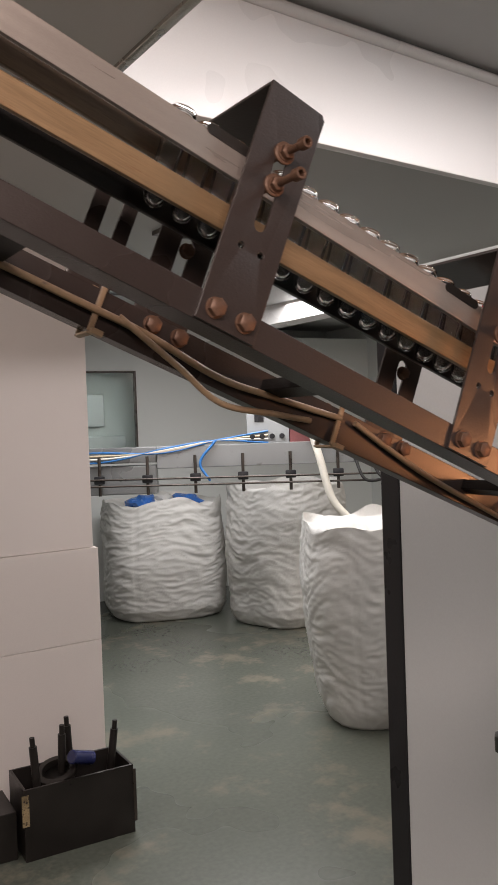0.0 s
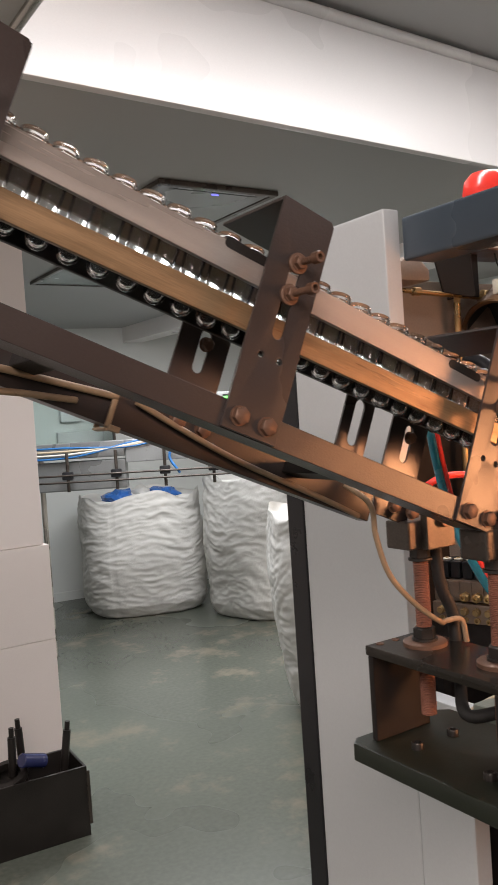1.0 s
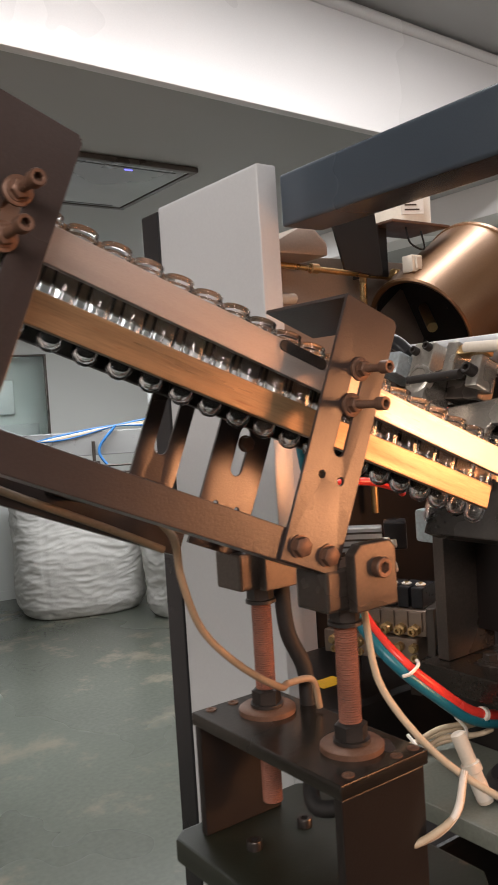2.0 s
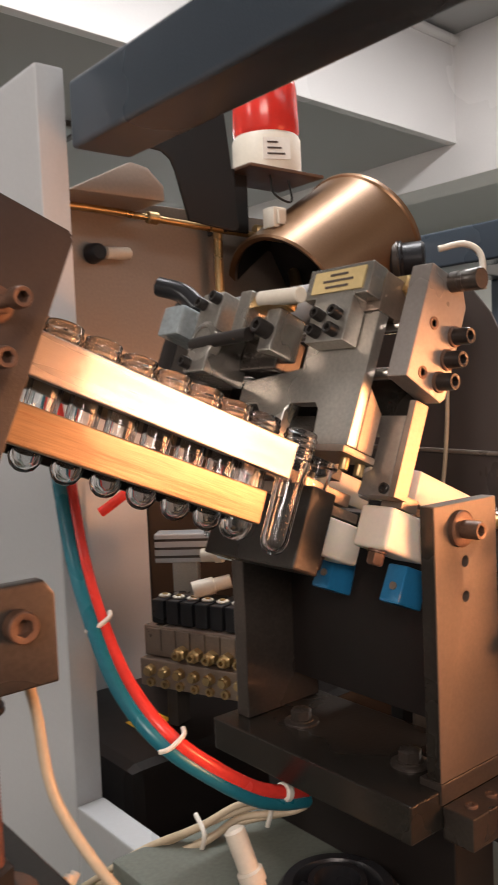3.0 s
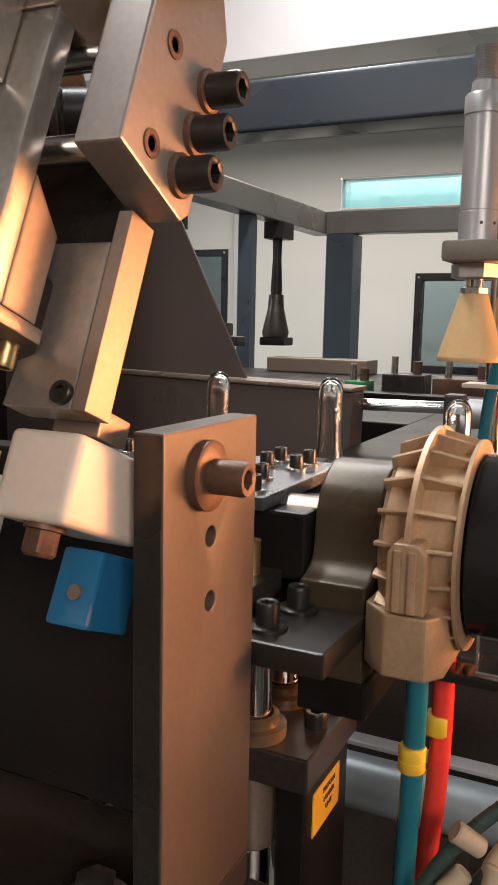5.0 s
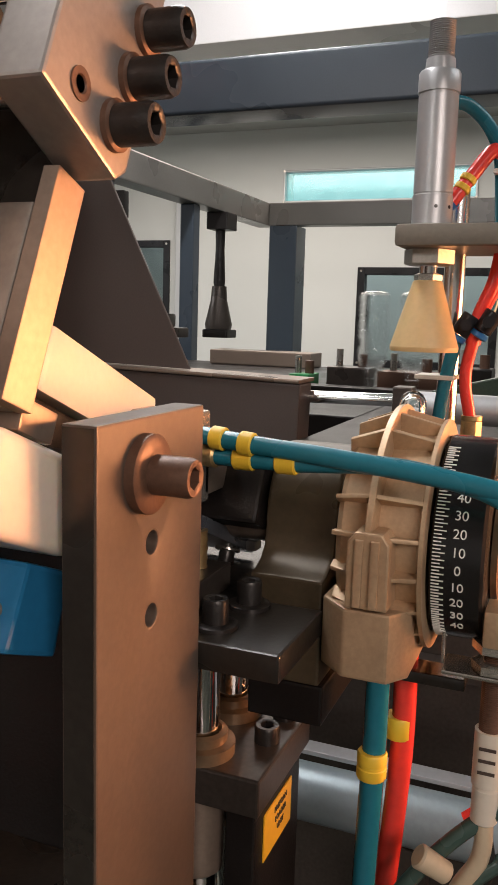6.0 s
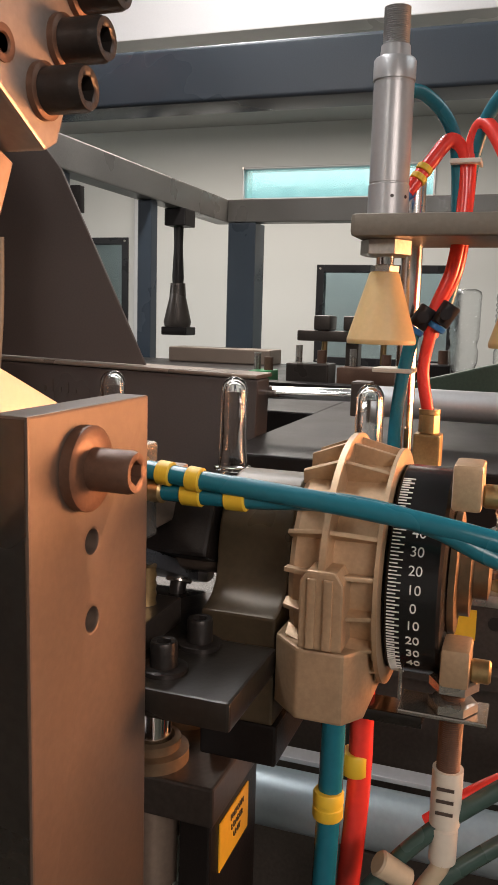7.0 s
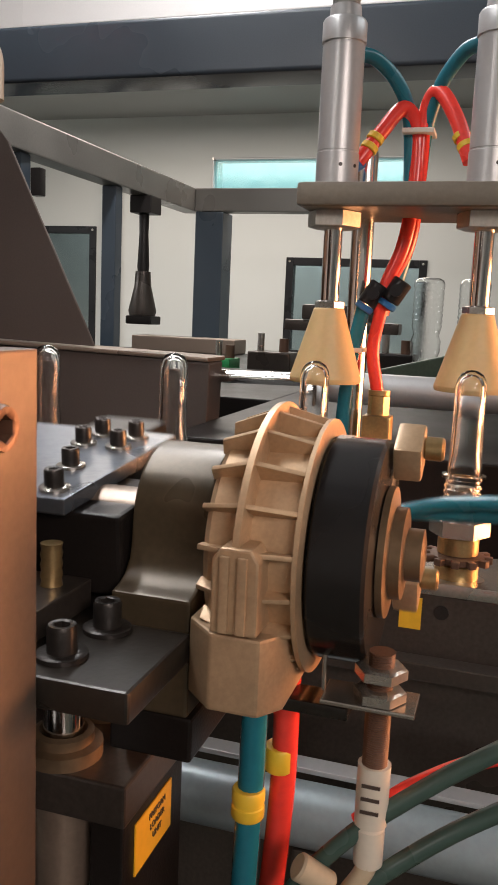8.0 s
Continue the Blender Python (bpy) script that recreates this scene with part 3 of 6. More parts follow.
for k in range(4):
    part("knob", rod((-0.10 + 0.075 * k, -0.06, 0.06), (-0.10 + 0.075 * k, -0.085, 0.06), 0.02, bev=0.003), BLACK_PLASTIC, ctl)
part("side_unit", bx(0.185, 0.42, -0.06, 0.08, 0.0, 0.2, 0.006), material("maroon_case", (0.16, 0.05, 0.05), 0.4), ctl)

# ---- feed rail ----
PF_PITCH = 0.030
BARS = RAIL @ Matrix.Translation((-0.1, 0, 0)) @ Matrix.Rotation(radians(-0.55), 4, "Y") @ Matrix.Translation((0.1, 0, 0))
LOCAL_BARS = RAIL.inverted() @ BARS
LOWER_BARS = Matrix.Translation((-0.1, 0, 0)) @ Matrix.Rotation(radians(-1.25), 4, "Y") @ Matrix.Translation((0.1, 0, 0))    # the lower pair spreads a little towards the top
feed = thing("feed_rail", "sloping preform feed rail of worn steel bars in dark brackets", "conveyor rail", RAIL)


def feed_bracket(a):
    """A folded bracket: front plate, top flange, rear plate, clamp screws and foot bolts."""
    br = part("bracket", prism([(a - 0.032, -0.306), (a + 0.032, -0.306), (a + 0.032, -0.075), (a + 0.028, -0.070), (a - 0.032, -0.070)], 0.033, 0.036, "y", 0.0008, None,
              [slot(a + 0.001, -0.165, 0.0062, 0.085), ring(a - 0.011, -0.227, 0.0034, 10), ring(a + 0.011, -0.227, 0.0034, 10)]), GREY_PAINT, feed, "dark painted folded bracket")
    part("flange", bx(a - 0.032, a + 0.032, 0.0365, 0.150, -0.0735, -0.070, 0.0008), GREY_PAINT, br)
    part("rear_plate", prism([(a - 0.032, -0.306), (a + 0.032, -0.306), (a + 0.032, -0.165), (a - 0.032, -0.165)], 0.176, 0.179, "y", 0.0008, None,
         [slot(a, -0.205, 0.0065, 0.05), ring(a - 0.013, -0.262, 0.003, 8), ring(a + 0.013, -0.262, 0.003, 8)]), GREY_PAINT, br)
    bolt(br, (a - 0.016, 0.033, -0.291), FRONT, 0.015, 0.008, "hex", RUST_BOLT)
    bolt(br, (a + 0.016, 0.033, -0.291), FRONT, 0.015, 0.008, "hex", RUST_BOLT)
    bolt(br, (a - 0.016, 0.1555, -0.291), FRONT, 0.015, 0.008, "hex", RUST_BOLT)
    bolt(br, (a + 0.016, 0.1555, -0.291), FRONT, 0.015, 0.008, "hex", RUST_BOLT)
    bolt(br, (a + 0.002, 0.176, -0.196), FRONT, 0.013, 0.008, "hex", RUST_BOLT)
    for n, tip in ((-0.128, -0.004), (-0.161, -0.010)):
        washer(br, (a + 0.001, 0.033, n), FRONT, 0.021, 0.003)
        part("nut", hex_mesh(0.012, 0.007, RUST_BOLT), RUST_BOLT, br, "", turned((a + 0.001, 0.030, n), (a + 0.001, 0, n)))
        part("clamp_screw", thread((a + 0.001, 0.066, n), (a + 0.001, tip + 0.008, n), 0.0036), RUST_BOLT, br)
        bolt(br, (a + 0.001, tip + 0.009, n), FRONT, 0.0115, 0.009, "socket", RUST_BOLT, "screw_head")
    part("top_screw", rod((a, 0.098, -0.07), (a, 0.098, -0.054), 0.005), RUST_BOLT, br)
    for n in (-0.128, -0.161):
        part("rear_screw", thread((a, 0.118, n), (a, 0.148, n), 0.0036), RUST_BOLT, br)


part("front_bar", bx(-1.9, -0.083, 0.068, 0.0745, -0.147, -0.118, 0.0012), BRUSHED, feed, "brushed steel upper guide bar, stained", LOCAL_BARS)
part("lower_bar", bx(-1.9, -0.103, 0.068, 0.0745, -0.187, -0.161, 0.0012), WORN_BAR, feed, "worn brown-yellow lower guide bar", LOWER_BARS)
REAR_BAR = material("dark_varnished_bar", (0.17, 0.115, 0.075), 0.4, 0.2, 0.22, 40, 0.05, ((0.08, 0.05, 0.035), 0.58), 120, 0, (0.35, 1, 6))
part("rear_bar", bx(-1.9, -0.072, 0.1115, 0.118, -0.147, -0.096, 0.0012), REAR_BAR, feed, "worn rear guide bar", LOCAL_BARS)
part("rear_lower_bar", bx(-1.9, -0.103, 0.1115, 0.118, -0.189, -0.155, 0.0012), DARK_PAINT, feed, "", LOWER_BARS)
for a in (-0.997, -0.672, -0.350):
    part("slot_plate", prism(slot(a - 0.036, -0.126, 0.0050, 0.055, 0), 0.0668, 0.0678, "y", 0), BLACK_BOLT, feed)
part("front_beam", bx(-1.9, -0.340, 0.0365, 0.0395, -0.307, -0.279, 0.001), GREY_PAINT, feed, "dark painted front beam")
part("front_beam_web", bx(-1.9, -0.340, 0.0398, 0.072, -0.3065, -0.3035, 0.0008), GREY_PAINT, feed)
part("rear_beam", bx(-1.9, -0.40, 0.156, 0.1755, -0.322, -0.281, 0.001), GREY_PAINT, feed, "dark painted rear beam")
for a in (-1.45, -1.18, -0.86, -0.53):
    part("cross_bar", bx(a - 0.012, a + 0.012, 0.040, 0.156, -0.303, -0.290, 0.001), DARK_PAINT, feed)
for a in (-1.322, -0.997, -0.672, -0.350):
    feed_bracket(a)
for a in (-1.080, -0.435):
    part("slotted_plate", prism([(a - 0.024, -0.300), (a + 0.024, -0.300), (a + 0.024, -0.165), (a - 0.024, -0.165)], 0.181, 0.184, "y", 0.0008, None, [slot(a, -0.205, 0.0075, 0.06), slot(a, -0.265, 0.004, 0.02, 0)]), GREY_PAINT, feed, "dark slotted rear plate")


# a preform: threaded neck, ring and blind body; the closed end at z = 0, neck up
def preform_mesh():
    out = [(0.0006, 0.0), (0.004, 0.0005), (0.0078, 0.003), (0.0103, 0.0075), (0.0110, 0.012), (0.0112, 0.045), (0.0116, 0.062), (0.0126, 0.072), (0.0128, 0.0755),
           (0.0158, 0.0762), (0.0160, 0.0785), (0.0130, 0.0795), (0.0128, 0.082)]
    for k in range(3):
        z = 0.084 + 0.0042 * k
        out += [(0.0128, z), (0.0138, z + 0.0008), (0.0138, z + 0.0020), (0.0128, z + 0.0028)]
    out += [(0.0128, 0.0985), (0.0124, 0.099), (0.0112, 0.099), (0.0108, 0.098)]
    inn = [(0.0108, 0.082), (0.0100, 0.070), (0.0086, 0.060), (0.0082, 0.045), (0.0080, 0.013), (0.0066, 0.0075), (0.003, 0.0046), (0.0006, 0.0042)]
    return mesh_of("preform", lathe(out + inn, 28, caps=False), PET, 60)


PREFORM = preform_mesh()
PF_LABEL = "clear plastic bottle preform with a threaded neck"


def preform(m, label=PF_LABEL, group="preforms"):
    return tagged(part("preform", PREFORM, PET, None, "", m), label, "preform", group)


QUEUE = [preform(RAIL @ pose(-0.091 - PF_PITCH * k, 0.093, -0.2015), group="preforms queued in the feed rail") for k in range(36)]

# cables along the feed rail
solid("rail_cable", sweep([RAIL @ Vector(p) for p in ((-1.9, 0.150, -0.300), (-1.3, 0.150, -0.304), (-1.12, 0.150, -0.304), (-1.02, 0.149, -0.304), (-0.93, 0.148, -0.312), (-0.86, 0.15, -0.305), (-0.76, 0.152, -0.292))], 0.0038, 8), GRIMY_CABLE, "beige cable strapped along the rail frame", "cable")
solid("rail_cable", sweep([RAIL @ Vector(p) for p in ((-1.05, 0.149, -0.300), (-0.98, 0.140, -0.322), (-0.92, 0.140, -0.338), (-0.85, 0.146, -0.322), (-0.80, 0.152, -0.31))], 0.0034, 8), GRIMY_CABLE, "beige cable hanging in a loop", "cable")
solid("rail_cable", sweep([RAIL @ Vector(p) for p in ((-0.74, 0.150, -0.290), (-0.68, 0.150, -0.300), (-0.60, 0.150, -0.310), (-0.48, 0.150, -0.316), (-0.42, 0.152, -0.32))], 0.0034, 8), GRIMY_CABLE, "beige cable strapped along the rail frame", "cable")
for a in (-1.075, -0.765):
    b = bmesh.new()
    for u, v, w, h in ((0.150, -0.325, 0.003, 0.052), (0.178, -0.325, 0.003, 0.052)):
        bx(a, a + 0.006, u, u + w, v, v + h, 0.001, b)
    bx(a, a + 0.006, 0.1505, 0.181, -0.328, -0.3255, 0.001, b)
    bx(a + 0.002, a + 0.014, 0.142, 0.150, -0.328, -0.322, 0.001, b)
    solid("cable_tie", b, GRIMY_CABLE, "yellowed cable tie round the rail beam", "cable tie", RAIL, "cable ties")

# ---- rail stand with two threaded posts ----
stand = thing("rail_stand", "dark steel rail stand with two rusty threaded posts", "stand")
part("top_plate", bx(-0.446, -0.342, 0.004, 0.232, 1.419, 1.432, 0.0015), OILY_BASE, stand)
for y0, y1 in ((0.006, 0.016), (0.220, 0.230)):
    part("side_plate", bx(-0.444, -0.346, y0, y1, 1.304, 1.4185, 0.0015), DARK_PAINT, stand, "dark welded side plate")
base_pts = [(-0.47, -0.005), (-0.455, -0.022), (-0.30, -0.022), (-0.285, -0.005), (-0.285, 0.24), (-0.30, 0.252), (-0.455, 0.252), (-0.47, 0.24)]
part("base_plate", prism(base_pts, 1.279, 1.3035, "z", 0.003), material("green_black_paint", (0.011, 0.014, 0.009), 0.36, 0, 0.2, 20, 0.05, ((0.09, 0.06, 0.04), 0.66)), stand, "dark green base plate")
for x, y in ((-0.42, 0.05), (-0.42, 0.17), (-0.355, 0.06), (-0.355, 0.17)):
    bolt(stand, (x, y, 1.3035), (0, 0, 1), 0.016, 0.009, "socket")
for x, y in ((-0.428, 0.014), (-0.35, 0.014), (-0.372, 0.013), (-0.428, 0.222), (-0.35, 0.222), (-0.40, 0.222)):
    part("countersunk_screw", lathe([(0.0055, 0), (0.0055, 0.0015), (0.0028, 0.0015), (0.0026, 0.0003)], 16), RUST_BOLT, stand, "", pose(x, y, 1.4318))
for y in (0.052, 0.178):
    post = part("threaded_post", thread((-0.388, y, 1.34), (-0.388, y, 1.575), 0.0105, 0.0022, 16), RUST_ROD, stand, "rusty threaded post")
    part("lower_nut", hex_mesh(0.026, 0.018, BLACK_BOLT), BLACK_BOLT, post, "", pose(-0.388, y, 1.439))
    part("flange_washer", lathe([(0.029, 0), (0.029, 0.005), (0.027, 0.0065), (0.012, 0.0065)], 28), RUST_BOLT, post, "", pose(-0.388, y, 1.432))
    part("upper_nut", hex_mesh(0.024, 0.020, BLACK_BOLT), BLACK_BOLT, post, "", pose(-0.388, y, 1.545))
    y0 = 0.022 if y < 0.1 else 0.150
    yoke = part("yoke", bx(-0.424, -0.3525, y0 + 0.010, y0 + 0.052, 1.563, 1.600, 0.003), DULL_STEEL, stand, "grey steel yoke")
    part("cheek", prism([(-0.402, 1.562), (-0.352, 1.562), (-0.352, 1.612), (-0.358, 1.620), (-0.394, 1.620), (-0.402, 1.612)], y0 - 0.002, y0 + 0.0095, "y", 0.0015), DULL_STEEL, yoke)
    bolt(yoke, (-0.374, y0 - 0.002, 1.598), FRONT, 0.018, 0.008, "socket", RUST_BOLT)
part("slot_cut", prism(slot(0, 0, 0.006, 0.03, 60), 0.0, 0.0008, "z", 0), BLACK_BOLT, stand, "", pose(-0.362, 0.035, 1.4318))
solid("post_cable", sweep([(-0.53, 0.15, 1.66), (-0.519, 0.12, 1.636), (-0.513, 0.12, 1.598), (-0.495, 0.12, 1.549), (-0.457, 0.12, 1.508), (-0.411, 0.125, 1.476), (-0.388, 0.14, 1.470), (-0.358, 0.14, 1.466), (-0.350, 0.14, 1.436)], 0.0035, 8), GRIMY_CABLE, "brownish cable looping round the stand posts", "cable")
solid("black_hose", sweep([(-0.36, 0.175, 1.60), (-0.365, 0.172, 1.56), (-0.362, 0.17, 1.51), (-0.345, 0.168, 1.47), (-0.345, 0.165, 1.435), (-0.345, 0.16, 1.39), (-0.38, 0.12, 1.352), (-0.35, 0.08, 1.36), (-0.33, 0.03, 1.38)], 0.0085, 10), BLACK_RUBBER, "black rubber hose behind the stand posts", "hose")
solid("post_cable", sweep([(-0.356, 0.06, 1.566), (-0.345, 0.07, 1.53), (-0.338, 0.06, 1.47), (-0.310, 0.02, 1.41), (-0.27, -0.03, 1.37), (-0.22, -0.07, 1.35), (-0.15, -0.10, 1.34)], 0.0035, 8), BEIGE_CABLE, "beige cable hanging from the yoke", "cable")
for k in range(3):
    solid("loop_cable", sweep([(-0.32 + 0.005 * k, 0.10, 1.40), (-0.36, 0.06 + 0.01 * k, 1.352), (-0.37 + 0.01 * k, 0.02, 1.345), (-0.33, -0.01, 1.37), (-0.30, 0.0, 1.40)], 0.0035, 8), WHITE_TIE if k else BEIGE_CABLE, "pale cable looped through the stand", "cable", group="looped cables")

# ---- machine frame and white side panel ----
panel = thing("side_panel", "off-white machine side panel with a dark corner post", "machine panel")
part("sheet", bx(-0.103, -0.066, 0.513, 0.815, 0.02, 2.111, 0.004), WHITE_PAINT, panel)
part("corner_post", bx(-0.105, -0.05, 0.8155, 0.875, 0.0, 2.105, 0.003), BLACK_PLASTIC, panel, "black corner post")
part("lower_sheet", bx(-0.103, -0.066, 0.377, 0.5125, 0.02, 1.216, 0.003), WHITE_PAINT, panel, "lower panel reaching further forward")
frame_a = solid("machine_beam", bx(-0.062, 0.02, -2.2, 0.5125, 2.016, 2.096, 0.006, None, 3), BLUE_PAINT, "dark blue-grey square tube over the machine", "steel beam", None, "overhead machine beams")
frame_b = solid("machine_beam", bx(0.95, 1.03, -2.2, 0.95, 1.969, 2.049, 0.006, None, 3), BLUE_PAINT, "dark blue-grey square tube over the machine", "steel beam", None, "overhead machine beams")
solid("machine_beam", bx(0.02, 0.949, 0.90, 0.97, 1.978, 2.055, 0.006, None, 3), BLUE_PAINT, "dark blue-grey square tube along the machine back", "steel beam", None, "overhead machine beams")
solid("machine_post", bx(0.95, 1.03, 0.88, 0.949, 0.0, 1.968, 0.004), BLUE_PAINT, "dark blue-grey machine post", "steel post")
solid("machine_post", bx(-0.055, 0.02, 0.64, 0.70, 0.0, 1.149, 0.004), BLUE_PAINT, "dark machine post below the ledge", "steel post")
solid("back_sheet", bx(-0.04, 0.94, 0.80, 0.812, 1.722, 2.04, 0.002), BROWN_SHEET, "brownish sheet-metal machine back", "machine panel")
solid("back_sheet", bx(-0.04, 0.200, 0.80, 0.812, 1.10, 1.72, 0.002), WHITE_PAINT, "off-white lower machine back panel", "machine panel")
# this lower right piece of the back is darker than the brown sheet above
solid("back_sheet", bx(0.202, 0.94, 0.80, 0.812, 1.10, 1.72, 0.002), DARK_PAINT, "dark lower machine back panel", "machine panel")
kn = thing("panel_latch", "small black latch knob with a pale stem", "latch")
part("knob", rod((0.119, 0.799, 1.948), (0.119, 0.772, 1.948), 0.017, 0.014, bev=0.003), BLACK_PLASTIC, kn)
part("stem", rod((0.136, 0.785, 1.949), (0.182, 0.785, 1.951), 0.010, bev=0.002), CREAM, kn)
part("stem_foot", rod((0.165, 0.7995, 1.95), (0.165, 0.785, 1.95), 0.007), BRASS, kn)
solid("hood", prism([(0.03, 2.02), (0.14, 2.075), (0.17, 2.07), (0.20, 2.045), (0.20, 2.02)], 0.70, 0.799, "y", 0.006), BROWN_SHEET, "brown sheet-metal hood under the beam", "hood")
pipe = thing("brass_pipe", "thin brass air pipe along the back", "pipe")
part("tube", sweep([(0.03, 0.757, 2.012), (0.15, 0.757, 2.009), (0.30, 0.757, 2.002), (0.50, 0.757, 1.995)], 0.006, 10), BRASS, pipe)
for x in (0.10, 0.33):
    part("fitting", rod((x + 0.1, 0.757, 2.007), (x + 0.122, 0.757, 2.0065), 0.010, bev=0.002), BRASS, pipe)
part("down_tube", sweep([(0.352, 0.765, 2.0), (0.355, 0.77, 1.9), (0.355, 0.77, 1.5)], 0.008, 10), BRASS, pipe)
gus = thing("beacon_bracket", "dark folded bracket under the machine beam", "bracket")
part("plate", prism([(0.361, 1.995), (0.346, 1.990), (0.256, 2.0), (0.232, 2.078), (0.224, 2.094), (0.208, 2.104), (0.15, 2.108), (0.15, 2.118), (0.25, 2.145), (0.338, 2.185)], 0.715, 0.721, "y", 0.002), DARK_PAINT, gus, "dark gusset plate with a rounded notch")
part("flange", bx(0.355, 0.361, 0.7215, 0.80, 1.996, 2.098, 0.002), DARK_PAINT, gus)
part("web", bx(0.3615, 0.405, 0.742, 0.748, 1.996, 2.0975, 0.002), DARK_PAINT, gus)
part("shelf", bx(0.37, 0.545, 0.69, 0.815, 2.098, 2.104, 0.002), RUST_BOLT, gus)
bea = thing("warning_beacon", "red warning beacon on a cream base", "beacon", pose(0.462, 0.752, 2.104) @ Matrix.Scale(1.24, 4))
part("base", lathe([(0.050, 0), (0.050, 0.048), (0.047, 0.054)], 36), CREAM, bea)
part("lens", lathe([(0.046, 0.0545), (0.049, 0.06), (0.047, 0.12), (0.043, 0.142), (0.030, 0.156), (0.002, 0.160)], 36), BEACON_RED, bea)
part("rating_plate", prism([(-0.02, 0.012), (0.02, 0.012), (0.02, 0.042), (-0.02, 0.042)], -0.0515, -0.0500, "y", 0), WHITE_INK, bea, "small white rating plate", Matrix.Rotation(radians(-25), 4, "Z"))
for k in range(3):
    part("print_bar", bx(-0.014, 0.012 - 0.005 * k, -0.0525, -0.0517, 0.018 + 0.008 * k, 0.0205 + 0.008 * k, 0), INK, bea, "", Matrix.Rotation(radians(-25), 4, "Z"))
solid("beacon_wire", sweep([(0.44, 0.72, 2.097), (0.43, 0.70, 2.06), (0.47, 0.70, 2.05), (0.475, 0.71, 2.09)], 0.002, 6), BLACK_RUBBER, "thin looped beacon wire", "wire")
solid("terminal_clip", into(bx(0.40, 0.43, 0.67, 0.699, 1.995, 2.03, 0.003), bx(0.408, 0.422, 0.665, 0.67, 2.0, 2.025, 0.001)), CREAM, "cream terminal clip on the bracket", "terminal")

# the bronze drum
drum = thing("drum_motor", "bronze-brown enamelled fan drum, tilted, with an open end", "fan drum", turned((0.440, 0.700, 1.872), (0.683, 0.715, 2.010)) @ Matrix.Scale(1.09, 4))
part("shell", lathe([(0.104, 0.006), (0.112, 0.0), (0.115, 0.004), (0.118, 0.10), (0.121, 0.225), (0.124, 0.228), (0.124, 0.236), (0.118, 0.24), (0.112, 0.228), (0.108, 0.10), (0.105, 0.02)], 56, caps=False), BRONZE_DRUM, drum)
part("end_plate", lathe([(0.106, 0.232), (0.106, 0.238), (0.02, 0.250), (0.002, 0.250)], 40), BRONZE_DRUM, drum)
part("inner_disc", lathe([(0.1035, 0.012), (0.1065, 0.10), (0.103, 0.106), (0.002, 0.106)], 48, caps=False), BLACK_RUBBER, drum)
part("inner_arm", rod((-0.02, 0.0, 0.02), (0.05, 0.01, 0.10), 0.010), BRASS, drum)
part("label", bx(-0.095, -0.06, -0.014, 0.014, -0.0006, 0.0018, 0.0004), GOLD_LABEL, drum, "small yellow label", Matrix.Rotation(radians(70), 4, "Z"))
for k in range(3):
    part("screw", rod((0.119 * math.cos(k * 0.12 - 1.0), 0.119 * math.sin(k * 0.12 - 1.0), 0.20 - 0.02 * k), (0.123 * math.cos(k * 0.12 - 1.0), 0.123 * math.sin(k * 0.12 - 1.0), 0.20 - 0.02 * k), 0.003), BLACK_BOLT, drum)
mot = thing("black_motor", "black round motor behind the feed head", "motor", turned((0.62, 0.61, 1.937), (0.69, 0.51, 1.942)) @ Matrix.Scale(0.9, 4))
part("body", lathe([(0.042, 0), (0.045, 0.004), (0.045, 0.03), (0.038, 0.034), (0.038, 0.07), (0.032, 0.075)], 36), BLACK_PLASTIC, mot)
part("ring", lathe([(0.046, 0.012), (0.048, 0.014), (0.048, 0.024), (0.046, 0.026)], 36), DULL_STEEL, mot)
solid("motor_cable", sweep([(0.665, 0.53, 1.955), (0.70, 0.50, 1.962), (0.72, 0.48, 1.94), (0.71, 0.47, 1.88)], 0.006, 8), CREAM, "pale rubber motor power cable", "cable")

# ---- lower machine bed, behind the feed head ----
solid("machine_bed", bx(-0.02, 1.6, 0.30, 0.88, 0.0, 1.10, 0.006), DARK_PAINT, "dark painted machine bed", "machine bed")
solid("machine_bed", bx(-0.03, 0.60, 0.505, 0.86, 1.10, 1.236, 0.02), DARK_PAINT, "dark rounded step on the machine bed", "machine bed")
solid("machine_bed", bx(0.20, 2.6, -1.65, 0.299, 0.0, 1.06, 0.006), DARK_PAINT, "dark painted machine bed under the carriage", "machine bed")
solid("floor_tray", bx(-0.175, 0.12, -0.10, 0.30, 1.245, 1.268, 0.004), material("green_deck_paint", (0.15, 0.165, 0.14), 0.4, 0, 0.2, 16, 0.1, ((0.08, 0.07, 0.05), 0.62)), "grey-green painted machine deck", "deck")
ringb = thing("black_handwheel", "black plastic ring lying on the deck", "handwheel", pose(-0.070, 0.095, 1.268) @ Matrix.Scale(0.56, 4))
part("rim", lathe([(0.085, 0.0), (0.095, 0.01), (0.095, 0.03), (0.085, 0.042), (0.07, 0.042), (0.062, 0.03), (0.062, 0.01), (0.07, 0.0)], 40, caps=False), BLACK_PLASTIC, ringb)
part("hub", lathe([(0.040, 0.0), (0.045, 0.02), (0.045, 0.05), (0.036, 0.05), (0.034, 0.012)], 32), BLACK_PLASTIC, ringb)
for k in range(4):
    part("spoke", bx(0.040, 0.068, -0.012, 0.012, 0.010, 0.03, 0.004), BLACK_PLASTIC, ringb, "", Matrix.Rotation(radians(90 * k + 30), 4, "Z"))
plug = thing("sensor_plug", "brown sensor plug with a white sleeve standing on the deck", "sensor", turned((-0.128, 0.118, 1.270), (-0.142, 0.142, 1.345)) @ Matrix.Scale(0.72, 4))
